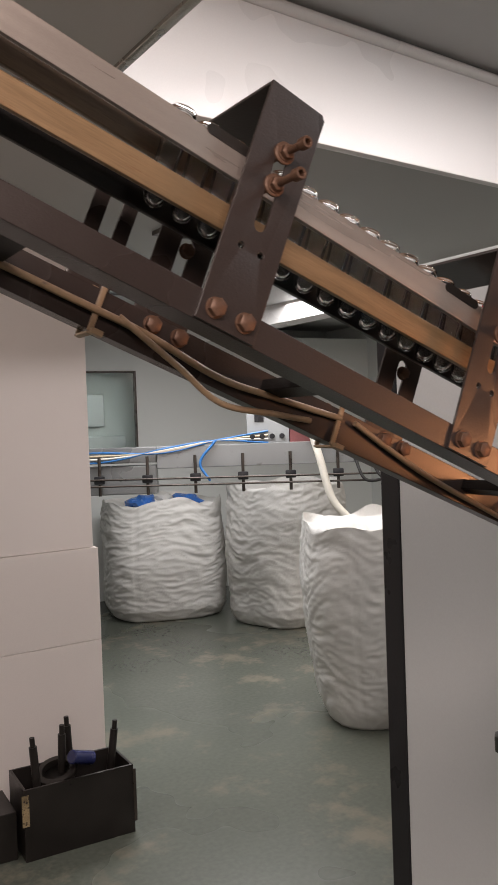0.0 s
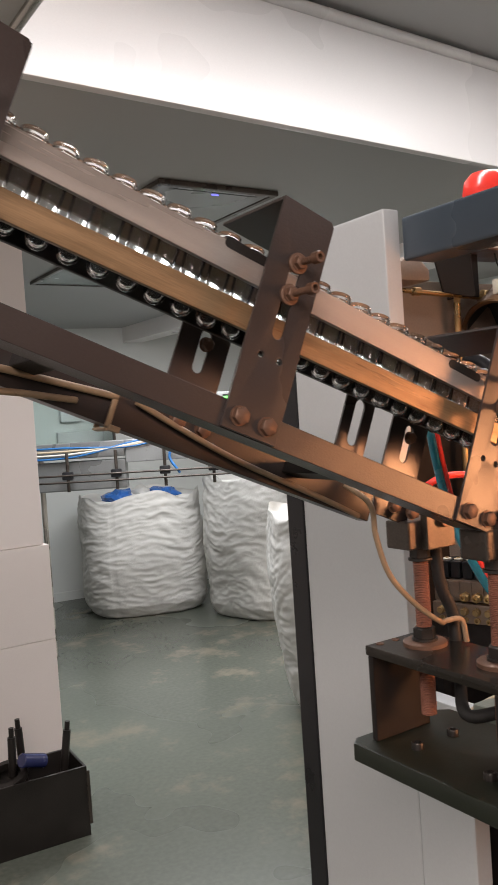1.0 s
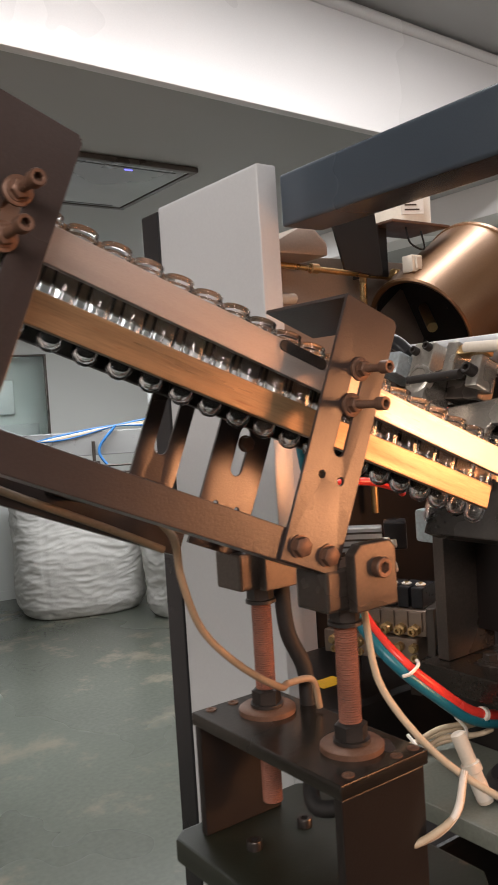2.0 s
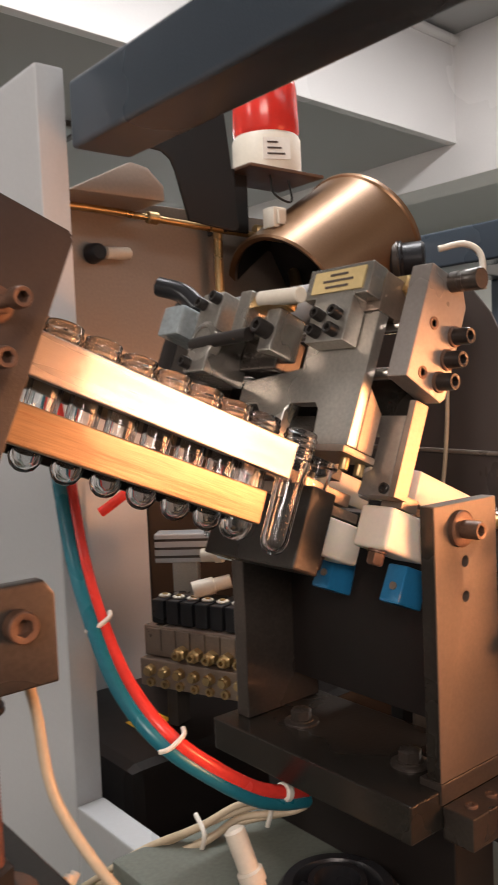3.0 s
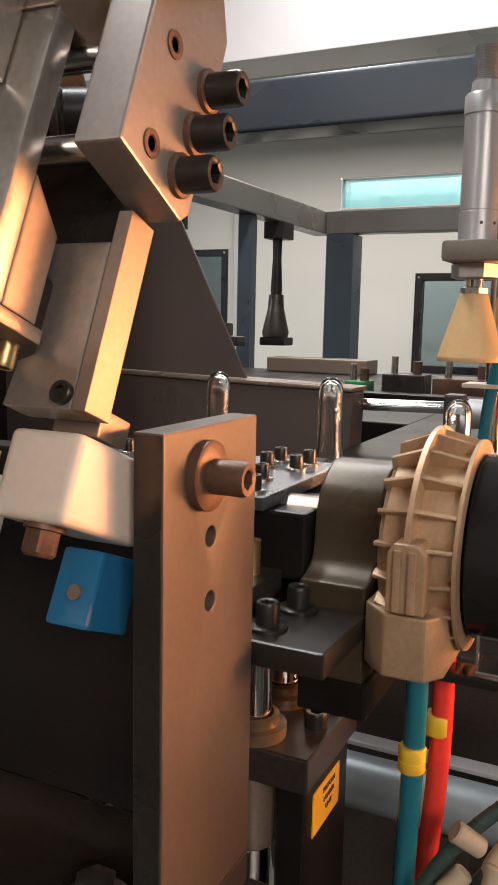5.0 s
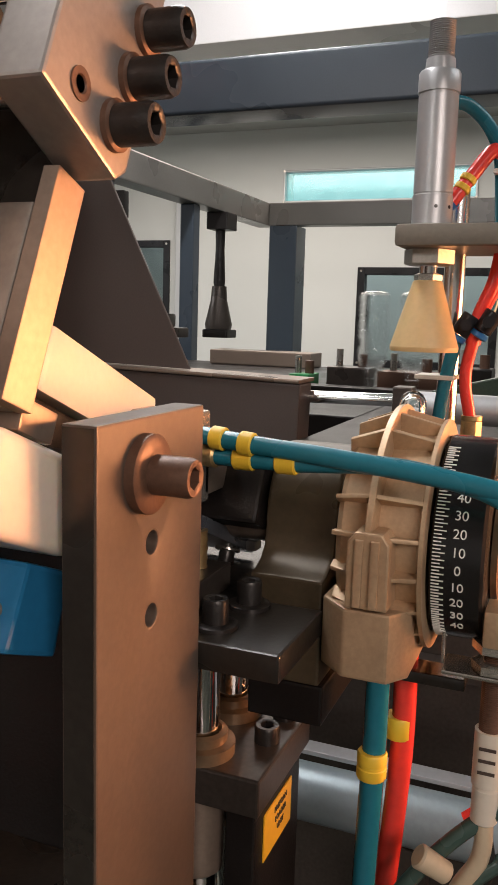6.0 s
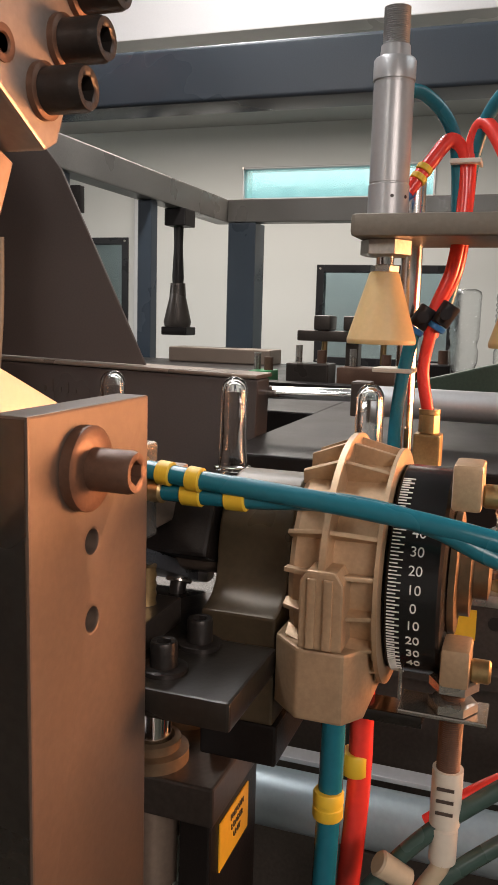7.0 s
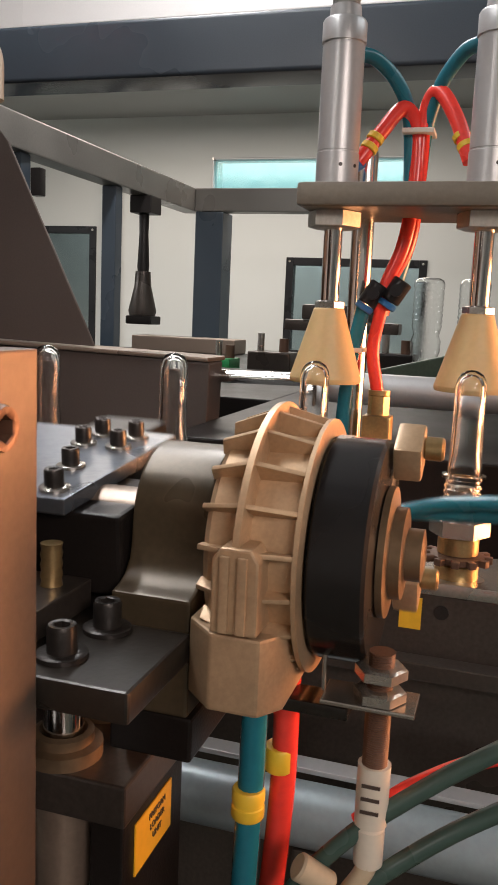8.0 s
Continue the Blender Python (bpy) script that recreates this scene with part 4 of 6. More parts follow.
part("body", lathe([(0.012, 0.0), (0.013, 0.004), (0.013, 0.05), (0.016, 0.052), (0.016, 0.066), (0.0125, 0.068), (0.0125, 0.115), (0.008, 0.118)], 24), CREAM, plug)
part("sleeve", lathe([(0.0135, 0.006), (0.0135, 0.035)], 24), WHITE_TIE, plug)

# valve island
isl = thing("valve_island", "row of black solenoid valves on a steel manifold with brass fittings", "valve manifold", pose(0.103, 0.530, 1.352, 0, 0, -70) @ Matrix.Scale(0.62, 4))
part("manifold", bx(-0.14, 0.16, -0.015, 0.10, -0.010, 0.060, 0.003), FEED_STEEL, isl, "tan steel manifold block")
part("lower_block", bx(-0.14, 0.14, -0.035, 0.09, -0.075, -0.012, 0.003), FEED_STEEL, isl)
part("end_block", bx(0.162, 0.185, -0.02, 0.10, -0.06, 0.07, 0.003), DULL_STEEL, isl)
for k in range(7):
    x = -0.125 + 0.040 * k
    v = part("valve", bx(x, x + 0.033, -0.002, 0.095, 0.062, 0.118, 0.004), BLACK_PLASTIC, isl, "black solenoid valve")
    part("cap", rod((x + 0.016, 0.03, 0.118), (x + 0.016, 0.03, 0.124), 0.014, bev=0.002), CREAM, v)
    part("cap_screw", rod((x + 0.016, 0.03, 0.124), (x + 0.016, 0.03, 0.127), 0.006), BRASS, v)
    part("block_face", bx(x - 0.001, x + 0.035, -0.021, -0.0155, 0.004, 0.056, 0.003), FEED_STEEL, isl)
    if k > 1:
        ft = part("brass_fitting", lathe([(0.014, 0), (0.014, 0.018), (0.010, 0.022), (0.010, 0.032), (0.005, 0.032), (0.0045, 0.02)], 24, hexes=(0, 1)), BRASS, isl, "brass fitting", turned((x + 0.017, -0.021, 0.010), (x + 0.017, -0.1, 0.010)))
    part("lower_fitting", lathe([(0.012, 0), (0.012, 0.012), (0.009, 0.016), (0.009, 0.02)], 20, hexes=(0, 1)), BRASS, isl, "", turned((x + 0.017, -0.035, -0.035), (x + 0.017, -0.1, -0.035)))
    part("port", lathe([(0.010, 0), (0.010, 0.008), (0.005, 0.008), (0.0045, 0.0)], 16), BRASS, isl, "", turned((x + 0.017, -0.035, -0.063), (x + 0.017, -0.1, -0.063)))
for x in (-0.11, 0.09):
    part("foot", bx(x, x + 0.03, 0.02, 0.07, -0.1855, -0.0755, 0.002), DULL_STEEL, isl)
part("black_elbow", sweep([(0.186, 0.0, -0.04), (0.22, -0.01, -0.045), (0.25, -0.02, -0.06)], 0.014, 12), BLACK_PLASTIC, isl)

# air preparation unit above the valves
vac = thing("air_cylinder_unit", "silver compact cylinder with fittings and an amber lamp", "pneumatic cylinder", pose(0.160, 0.60, 1.49, 0, 0, -45) @ Matrix.Scale(0.62, 4))
part("body", bx(-0.10, 0.05, -0.03, 0.03, -0.035, 0.035, 0.004), ALU, vac)
for z in (-0.02, 0.0, 0.02):
    part("groove", bx(-0.10, 0.05, -0.0315, -0.0305, z - 0.003, z + 0.003, 0), DULL_STEEL, vac)
part("lamp", rod((0.02, -0.0315, -0.006), (0.02, -0.034, -0.006), 0.004), AMBER_LED, vac)
part("black_block", bx(0.055, 0.12, -0.04, 0.04, -0.03, 0.05, 0.006), BLACK_PLASTIC, vac)
part("flow_control", lathe([(0.016, 0), (0.016, 0.03), (0.020, 0.032), (0.020, 0.05), (0.012, 0.052), (0.012, 0.07)], 24), CREAM, vac, "", turned((0.02, -0.06, -0.012), (0.13, -0.085, 0.0)))
part("flow_control", lathe([(0.020, 0), (0.020, 0.05), (0.016, 0.052), (0.016, 0.09)], 24), CREAM, vac, "", turned((0.0, -0.10, -0.085), (0.13, -0.07, -0.06)))
part("mount", bx(-0.06, 0.0, -0.02, 0.02, -0.12, -0.036, 0.002), STEEL, vac)
solid("red_air_hose", sweep([(0.00, 0.60, 1.56), (0.05, 0.56, 1.60), (0.12, 0.54, 1.60), (0.19, 0.54, 1.58), (0.21, 0.55, 1.57)], 0.007, 8), RED_HOSE, "short red air hose", "hose")
solid("clear_cap", bx(-0.045, 0.02, 0.251, 0.285, 1.545, 1.59, 0.006), material("pale_blue_plastic", (0.55, 0.66, 0.70), 0.3), "pale plastic cover under the rail", "cover")
solid("warning_label", bx(0.05, 0.105, 0.61, 0.65, 1.2365, 1.2375, 0), ORANGE_LABEL, "small orange label on the bed", "label")

# red and teal hoses that swing across the front
for dy, mat, nm in ((0.0, RED_HOSE, "thick red air hose tied to a teal one"), (0.0105, TEAL_HOSE, "thick teal air hose tied to a red one")):
    solid("air_hose", sweep([(-0.190 - dy, 0.335, 1.72), (-0.186 - dy, 0.325, 1.65), (-0.188 - dy, 0.300, 1.57), (-0.190 - dy, 0.262, 1.508), (-0.188 - dy, 0.225, 1.464 - 0.3 * dy), (-0.176 - 0.6 * dy, 0.188, 1.428 - 0.6 * dy), (-0.140, 0.172, 1.392 - dy), (-0.095, 0.172, 1.358 - dy), (-0.055, 0.177, 1.338 - dy), (-0.02, 0.185, 1.325 - dy)], 0.0068, 12), mat, nm, "hose", group="feed hoses")
for x, y, z in ((-0.190, 0.268, 1.514), (-0.172, 0.184, 1.424)):
    solid("cable_tie", sweep([(x - 0.017, y - 0.003, z - 0.006), (x - 0.010, y - 0.009, z - 0.003), (x + 0.004, y - 0.009, z + 0.004), (x + 0.009, y - 0.002, z + 0.007)], 0.0022, 6), WHITE_TIE, "white cable tie round the hoses", "cable tie", None, "cable ties")
solid("hose_end", rod((-0.060, 0.1765, 1.3395), (-0.050, 0.178, 1.336), 0.0095, bev=0.002), WHITE_TIE, "white ferrule at the hose end", "ferrule")
for k, (dx, dz) in enumerate(((0, 0), (0.008, 0.006), (0.014, -0.008), (0.004, -0.013))):
    solid("bundle_cable", sweep([(-0.19, 0.33 + 0.004 * k, 1.225 + dz), (-0.138, 0.300, 1.258 + dz), (-0.095, 0.272 - dx, 1.279 + dz), (-0.052, 0.250, 1.292 + dz), (-0.015, 0.225 - dx, 1.300 + dz), (0.0 + dx, 0.190, 1.318 + dz), (-0.012 + dx, 0.150, 1.336 + 0.4 * dz)], 0.0036, 8), BEIGE_CABLE, "beige signal cable in a tied bundle", "cable", group="bundled cables")
for x, y, z in ((-0.095, 0.27, 1.279), (-0.035, 0.238, 1.296)):
    solid("cable_tie", sweep([(x - 0.004, y - 0.014, z - 0.016), (x - 0.002, y - 0.018, z + 0.004), (x + 0.004, y + 0.004, z + 0.014)], 0.0024, 6), WHITE_TIE, "white cable tie round the bundle", "cable tie", None, "cable ties")
solid("cable_plug", rod((0.0, 0.150, 1.338), (0.022, 0.140, 1.330), 0.009, bev=0.003), RED_HOSE, "red cable plug on the bundle", "plug")

# ---- feed head support: front plate, rear plate, web and base ----
FRONT_STEEL = material("brown_oxide_plate", (0.110, 0.081, 0.062), 0.42, 0.25, 0.14, 22, 0.03, ((0.10, 0.07, 0.055), 0.70), 300)
sup = thing("head_support", "heavy machined steel support on a bolted base plate", "machine support")
part("front_plate", prism([(-0.036, 1.398), (0.047, 1.398), (0.047, 1.621), (-0.036, 1.621)], 0.008, 0.0222, "y", 0.001, None, [ring(0.003, 1.572, 0.0046, 16), ring(0.003, 1.543, 0.0046, 16)]), FRONT_STEEL, sup, "brown-filmed front plate with two holes")
# thin dark strip over the left side: its shade is put into the colour
part("edge_shade", bx(-0.0366, -0.0361, 0.0090, 0.0212, 1.399, 1.620, 0), OILY_BASE, sup, "dark strip that shades the plate's side by colour")
part("rear_plate", bx(-0.050, 0.047, 0.232, 0.250, 1.392, 1.590, 0.0014), DULL_STEEL, sup)
part("web", bx(0.012, 0.028, 0.0228, 0.231, 1.424, 1.600, 0.001), DARK_PAINT, sup, "dark web plate")
part("base", bx(-0.072, 0.055, 0.010, 0.262, 1.360, 1.3915, 0.0016), OILY_BASE, sup, "dark oily base plate")
part("pad", bx(-0.005, 0.050, 0.020, 0.26, 1.2685, 1.3595, 0.002), DARK_PAINT, sup)
part("foot", bx(-0.034, 0.052, -0.020, 0.009, 1.352, 1.379, 0.0014), DULL_STEEL, sup)
part("foot_step", bx(-0.036, 0.047, 0.008, 0.030, 1.380, 1.3975, 0.001), DULL_STEEL, sup)
for x in (-0.022, 0.005, 0.032):
    part("countersunk_screw", socket_mesh(0.010, 0.004, RUST_BOLT), RUST_BOLT, sup, "", pose(x + 0.004, -0.007, 1.3775))
for x, y in ((-0.018, 0.190), (-0.014, 0.058)):
    bolt(sup, (x, y, 1.3935), (0, 0, 1), 0.018, 0.012, "hex", DULL_STEEL)
    washer(sup, (x, y, 1.3915), (0, 0, 1), 0.034, 0.0025, DULL_STEEL)
washer(sup, (-0.004, 0.008, 1.600), FRONT, 0.030, 0.005)
bolt(sup, (-0.004, 0.003, 1.600), FRONT, 0.015, 0.016, "socket", RUST_BOLT)

# ---- feed head (along the rail's slope) ----
MID_STEEL = material("grey_filmed_steel", (0.36, 0.33, 0.295), 0.30, 0.8, 0.16, 22, 0.02, ((0.10, 0.08, 0.06), 0.70), 300)
head = thing("escapement", "machined steel escapement head with polished guide rods", "feeding head", RAIL)
ep = part("end_plate", prism([(-0.046, -0.050), (-0.0, -0.056), (0.005, -0.05), (0.005, 0.028), (-0.006, 0.044), (-0.046, 0.044)], 0.010, 0.030, "y", 0.0012), material("warm_ground_steel", (0.30, 0.265, 0.24), 0.32, 0.5, 0.14, 22, 0.02, ((0.20, 0.15, 0.11), 0.72), 300), head, "tan steel end plate")
for n in (0.0, -0.041):
    part("guide_rod", rod((-0.029, 0.0302, n), (-0.029, 0.30, n), 0.0056), CHROME, head, "polished guide rod")
    part("dowel", lathe([(0.0052, 0), (0.0052, 0.0006), (0.003, 0.0006), (0.0026, 0.0)], 18), RUST_BOLT, ep, "", turned((-0.029, 0.010, n), (-0.029, 0, n)))
for a, n in ((-0.002, 0.0), (-0.0045, -0.021), (-0.008, -0.041)):
    washer(ep, (a, 0.010, n), FRONT, 0.017, 0.0025)
    bolt(ep, (a, 0.0075, n), FRONT, 0.0138, 0.0135, "socket", BLACK_BOLT)
cap = part("rod_end", lathe([(0.0085, 0), (0.0085, 0.008), (0.0078, 0.0085), (0.0078, 0.0125), (0.0088, 0.0135), (0.0088, 0.026), (0.0082, 0.027)], 28), DULL_STEEL, ep, "round polished rod end", turned((-0.018, 0.010, 0.040), (-0.018, -0.1, 0.040)))
part("joint_nut", lathe([(0.0125, 0), (0.0125, 0.012), (0.0105, 0.013), (0.0105, 0.018), (0.0115, 0.019), (0.0115, 0.034), (0.008, 0.035), (0.008, 0.05)], 24, hexes=(0, 1, 4, 5)), BRASS, head, "", turned((-0.018, 0.0302, 0.040), (-0.018, 1, 0.040)))
part("piston_sleeve", rod((-0.018, 0.0804, 0.040), (-0.018, 0.14, 0.040), 0.013, bev=0.002), BLACK_PLASTIC, head)
# fixed arm below the end plate, with a notch through it
part("fixed_arm", prism([(0.0305, -0.137), (0.0625, -0.137), (0.0605, -0.119), (0.0535, -0.116), (0.0530, -0.088), (0.0570, -0.084), (0.165, -0.084), (0.165, -0.070), (0.0305, -0.070)], -0.012, 0.004, "x", 0.0008), MID_STEEL, head, "notched fixed arm")
part("arm_edge", bx(-0.012, 0.004, 0.024, 0.0303, -0.137, -0.0570, 0.0004), FEED_STEEL, head)
part("arm_root", bx(-0.006, 0.004, 0.0306, 0.165, -0.0697, -0.030, 0.0006), OILY_BASE, head)
part("arm_foot", bx(0.0042, 0.024, 0.028, 0.050, -0.1425, -0.131, 0.001), FEED_STEEL, head)
bolt(head, (-0.012, 0.0352, -0.131), (-1, 0, 0), 0.009, 0.003, "socket")
part("rear_stop", bx(-0.05, 0.02, 0.30, 0.33, -0.09, 0.05, 0.002), DULL_STEEL, head)
part("backing", bx(0.012, 0.024, 0.12, 0.30, -0.12, 0.02, 0.001), DARK_PAINT, head, "dark backing plate")
part("bridge", bx(-0.05, 0.024, 0.331, 0.36, -0.10, 0.05, 0.003), DARK_PAINT, head)
part("cylinder", rod((-0.018, 0.14, 0.040), (-0.018, 0.34, 0.040), 0.019, bev=0.002), ALU, head)
# trough where the preforms leave the rail
tro = thing("gate_block", "dark steel gate block at the end of the feed rail", "gate block", RAIL)
part("block", bx(-0.042, -0.014, 0.082, 0.200, -0.210, -0.1405, 0.002), OILY_BASE, tro)
part("cover_bar", bx(-0.085, 0.040, 0.118, 0.132, -0.140, -0.128, 0.001), FEED_STEEL, tro, "thin cover bar")
part("guide_bar", bx(-0.055, 0.05, 0.113, 0.128, -0.152, -0.143, 0.001), FEED_STEEL, tro)
bolt(tro, (-0.035, 0.12, -0.143), (0, 0, 1), 0.009, 0.006, "socket")
bolt(tro, (-0.01, 0.125, -0.128), (0, 0, 1), 0.010, 0.006, "socket")
for y0, y1, a0, a1, n0, n1 in ((0.026, 0.060, -0.007, 0.048, -0.178, -0.1435), (0.096, 0.128, -0.002, 0.045, -0.190, -0.156)):
    jaw = thing("nylon_jaw", "ivory nylon gripping jaw with a steel bolt", "gripper jaw", RAIL, "nylon jaws")
    part("block", bx(a0, a1, y0, y1, n0, n1, 0.004, None, 3), NYLON, jaw)
    bolt(jaw, (a0 + 0.010, y0 + 0.015, n0), (0, 0, -1), 0.012, 0.012, "hex", RUST_BOLT)
for y, a in ((0.045, 0.046), (0.128, 0.050)):
    st = thing("blue_stop", "blue plastic stop with a pale worn pad", "stop block", RAIL, "blue stops")
    part("body", prism([(a - 0.012, -0.214), (a + 0.020, -0.214), (a + 0.018, -0.182), (a - 0.010, -0.182)], y - 0.010, y + 0.010, "y", 0.002), BLUE_PLASTIC, st)
    part("pad", rod((a - 0.0118, y - 0.002, -0.200), (a - 0.0135, y - 0.002, -0.200), 0.0032), FEED_STEEL, st)

# sliding carriage on the guide rods
car = thing("slide_carriage", "machined steel carriage sliding on two polished rods", "carriage", RAIL)
car_pts = [(0.0, 0.006), (0.0, -0.108), (0.040, -0.108), (0.043, -0.078), (0.048, -0.072), (0.078, -0.072), (0.083, -0.078), (0.086, -0.108), (0.115, -0.108), (0.118, -0.078), (0.123, -0.072), (0.15, -0.072), (0.15, -0.050), (0.075, -0.040), (0.075, 0.0), (0.06, 0.006)]
part("slide_plate", prism(car_pts, -0.050, -0.039, "x", 0.0012), STEEL, car, "steel slide plate with notched fingers")
part("finger_block", prism([(-0.0388, -0.108), (-0.020, -0.108), (-0.020, -0.072), (-0.0388, -0.056)], 0.0, 0.040, "y", 0.001), FEED_STEEL, car)
part("finger_foot", bx(-0.054, -0.016, -0.001, 0.046, -0.1145, -0.1085, 0.001), FEED_STEEL, car)
for y, a in ((0.012, -0.036), (0.012, -0.018)):
    bolt(car, (a, y, -0.1145), (0, 0, -1), 0.008, 0.010, "socket", BRASS)
tb = part("top_block", prism([(0.002, 0.014), (0.002, 0.042), (0.074, 0.042), (0.074, 0.014), (0.060, 0.014), (0.060, -0.026), (0.016, -0.026), (0.016, 0.014)], -0.068, -0.0505, "x", 0.0012), STEEL, car, "T-shaped steel block")
part("top_cap", bx(-0.0505, -0.022, 0.002, 0.030, 0.0065, 0.041, 0.001), FEED_STEEL, tb)
lab = part("label", bx(-0.0692, -0.0682, 0.008, 0.066, 0.018, 0.038, 0), GOLD_LABEL, tb, "faded gold label")
for k, w in enumerate((0.020, 0.034, 0.026)):
    part("print_bar", bx(-0.0698, -0.0693, 0.037 - w / 2, 0.037 + w / 2, 0.0325 - 0.0055 * k, 0.0345 - 0.0055 * k, 0), INK, lab)
for y in (0.027, 0.047):
    for n in (-0.018, -0.003):
        bolt(car, (-0.068, y, n), (-1, 0, 0), 0.0105, 0.010, "socket")
lk = part("link_block", bx(-0.082, -0.050, 0.085, 0.103, -0.036, 0.004, 0.002), STEEL, car)
bolt(lk, (-0.082, 0.094, -0.018), (-1, 0, 0), 0.015, 0.015, "socket")
part("link_block", bx(-0.092, -0.060, 0.118, 0.134, -0.020, 0.020, 0.002), STEEL, car)
part("clevis", bx(-0.088, -0.068, 0.080, 0.130, 0.004, 0.016, 0.003), BRASS, car)
part("screw_rod", rod((-0.086, 0.058, 0.010), (-0.086, 0.110, 0.012), 0.007, bev=0.001), CREAM, car)
part("rod_bearing", lathe([(0.019, 0), (0.019, 0.010), (0.015, 0.011), (0.013, 0.011), (0.011, 0.0)], 28), STEEL, car, "", turned((-0.088, 0.165, -0.028), (-0.108, 0.165, -0.028)))
part("drive_rod", rod((-0.096, 0.100, -0.026), (-0.096, 0.180, -0.030), 0.0060), BLACK_BOLT, car)
part("rear_plate", bx(-0.098, -0.05, 0.150, 0.182, -0.058, 0.020, 0.002), STEEL, car)
part("rear_plate", bx(-0.06, -0.03, 0.10, 0.15, -0.043, -0.01, 0.002), DULL_STEEL, car)
for y, n in ((0.156, 0.012), (0.176, -0.05), (0.176, 0.008)):
    bolt(car, (-0.098, y, n), (-1, 0, 0), 0.011, 0.009, "socket")
part("elbow_fitting", sweep([(-0.088, 0.200, 0.012), (-0.098, 0.220, 0.026), (-0.112, 0.244, 0.030)], 0.010, 10), BLACK_PLASTIC, car)
part("air_block", bx(-0.108, -0.06, 0.195, 0.228, -0.022, 0.008, 0.003), material("pale_steel_blue", (0.42, 0.48, 0.50), 0.3, 0.4), car)

# ---- lifting and turning unit (drawn in its raised state) ----
AX, AZ = 0.155, 1.551           # the turning axis runs along y
TRAVEL = 0.019
leg = thing("lift_column", "dark steel column block with bronze bushings and a yellow label", "column")
part("body", bx(0.128, 0.207, 0.009, 0.027, 1.06, 1.3885, 0.0015), DARK_PAINT, leg, "dark steel upright plate")
part("body", bx(0.128, 0.207, 0.185, 0.203, 1.06, 1.3885, 0.0015), DARK_PAINT, leg)
part("top_plate", bx(0.118, 0.210, 0.004, 0.21, 1.389, 1.411, 0.0015), DULL_STEEL, leg)
for x, y in ((0.136, 0.047), (0.188, 0.050), (0.136, 0.160), (0.188, 0.162)):
    bu = part("bushing", lathe([(0.0200, 0), (0.0200, 0.007), (0.0155, 0.008), (0.0155, 0.013), (0.0122, 0.014), (0.0112, 0.010)], 28), HUB_BRONZE, leg, "oily bronze bushing", pose(x, y, 1.411))
    part("lower_sleeve", rod((x, y, 1.338), (x, y, 1.3885), 0.0145, bev=0.002), FEED_STEEL, leg, "oily bronze sleeve")
    bolt(leg, (x - 0.004, y + 0.034, 1.411), (0, 0, 1), 0.0135, 0.009, "socket")
for x, y in ((0.194, 0.016), (0.162, 0.016)):
    bolt(leg, (x, y, 1.411), (0, 0, 1), 0.015, 0.010, "socket")
part("label", bx(0.141, 0.188, 0.0080, 0.0088, 1.3475, 1.3765, 0), ORANGE_LABEL, leg, "yellow warning label")
for k, w in enumerate(("PREFORM", "LOADER", "UNIT")):
    part("label_words", text_mesh(w, 0.0050, INK), INK, leg, "black label lettering", Matrix.Translation((0.168, 0.0078, 1.3705 - 0.0065 * k)) @ Matrix.Rotation(radians(90), 4, "X"))

lift = thing("lift_unit", "raised lifting table with a ribbed clutch and a graduated dial", "lifting unit")
part("table", prism([(0.049, -0.029), (0.1125, -0.029), (0.1125, 0.0112), (0.255, 0.0112), (0.255, 0.22), (0.049, 0.22)], 1.502, 1.515, "z", 0.0015), OILY_BASE, lift, "dark oily steel table")
part("skirt", bx(0.114, 0.25, -0.030, 0.0105, 1.452, 1.4735, 0.0015), DARK_PAINT, lift)
for x, y in ((0.136, 0.047), (0.188, 0.050), (0.136, 0.160), (0.188, 0.162)):
    part("guide_column", rod((x, y, 1.20), (x, y, 1.5015), 0.0105), CHROME, lift, "polished guide column")
for x, y in ((0.069, 0.010), (0.101, 0.006), (0.066, 0.12), (0.100, 0.15)):
    washer(lift, (x, y, 1.515), (0, 0, 1), 0.0215, 0.0025, BLACK_BOLT)
    bolt(lift, (x, y, 1.5175), (0, 0, 1), 0.0125, 0.0115, "socket")
prof = [(0.113, 1.474), (0.207, 1.474), (0.207, 1.556)] + [(0.170 + 0.036 * math.cos(radians(t)), 1.556 + 0.034 * math.sin(radians(t))) for t in range(10, 171, 10)] + [(0.1335, 1.548), (0.1315, 1.539), (0.126, 1.533), (0.119, 1.530), (0.113, 1.529)]
part("bearing_housing", prism(prof, -0.028, 0.0105, "y", 0.0015), material("olive_filmed_steel", (0.085, 0.063, 0.037), 0.34, 0.3, 0.2, 26, 0.03, ((0.08, 0.06, 0.045), 0.66), 300), lift, "rounded grey-green bearing housing")
part("spring_post", bx(0.070, 0.124, 0.026, 0.062, 1.5155, 1.529, 0.001), DULL_STEEL, lift)
part("spring", thread((0.108, 0.038, 1.5292), (0.108, 0.038, 1.549), 0.0052, 0.004), BRASS, lift)
part("cross_rail", bx(0.17, 0.18, 0.03, 0.22, 1.522, 1.528, 0.001), STEEL, lift)
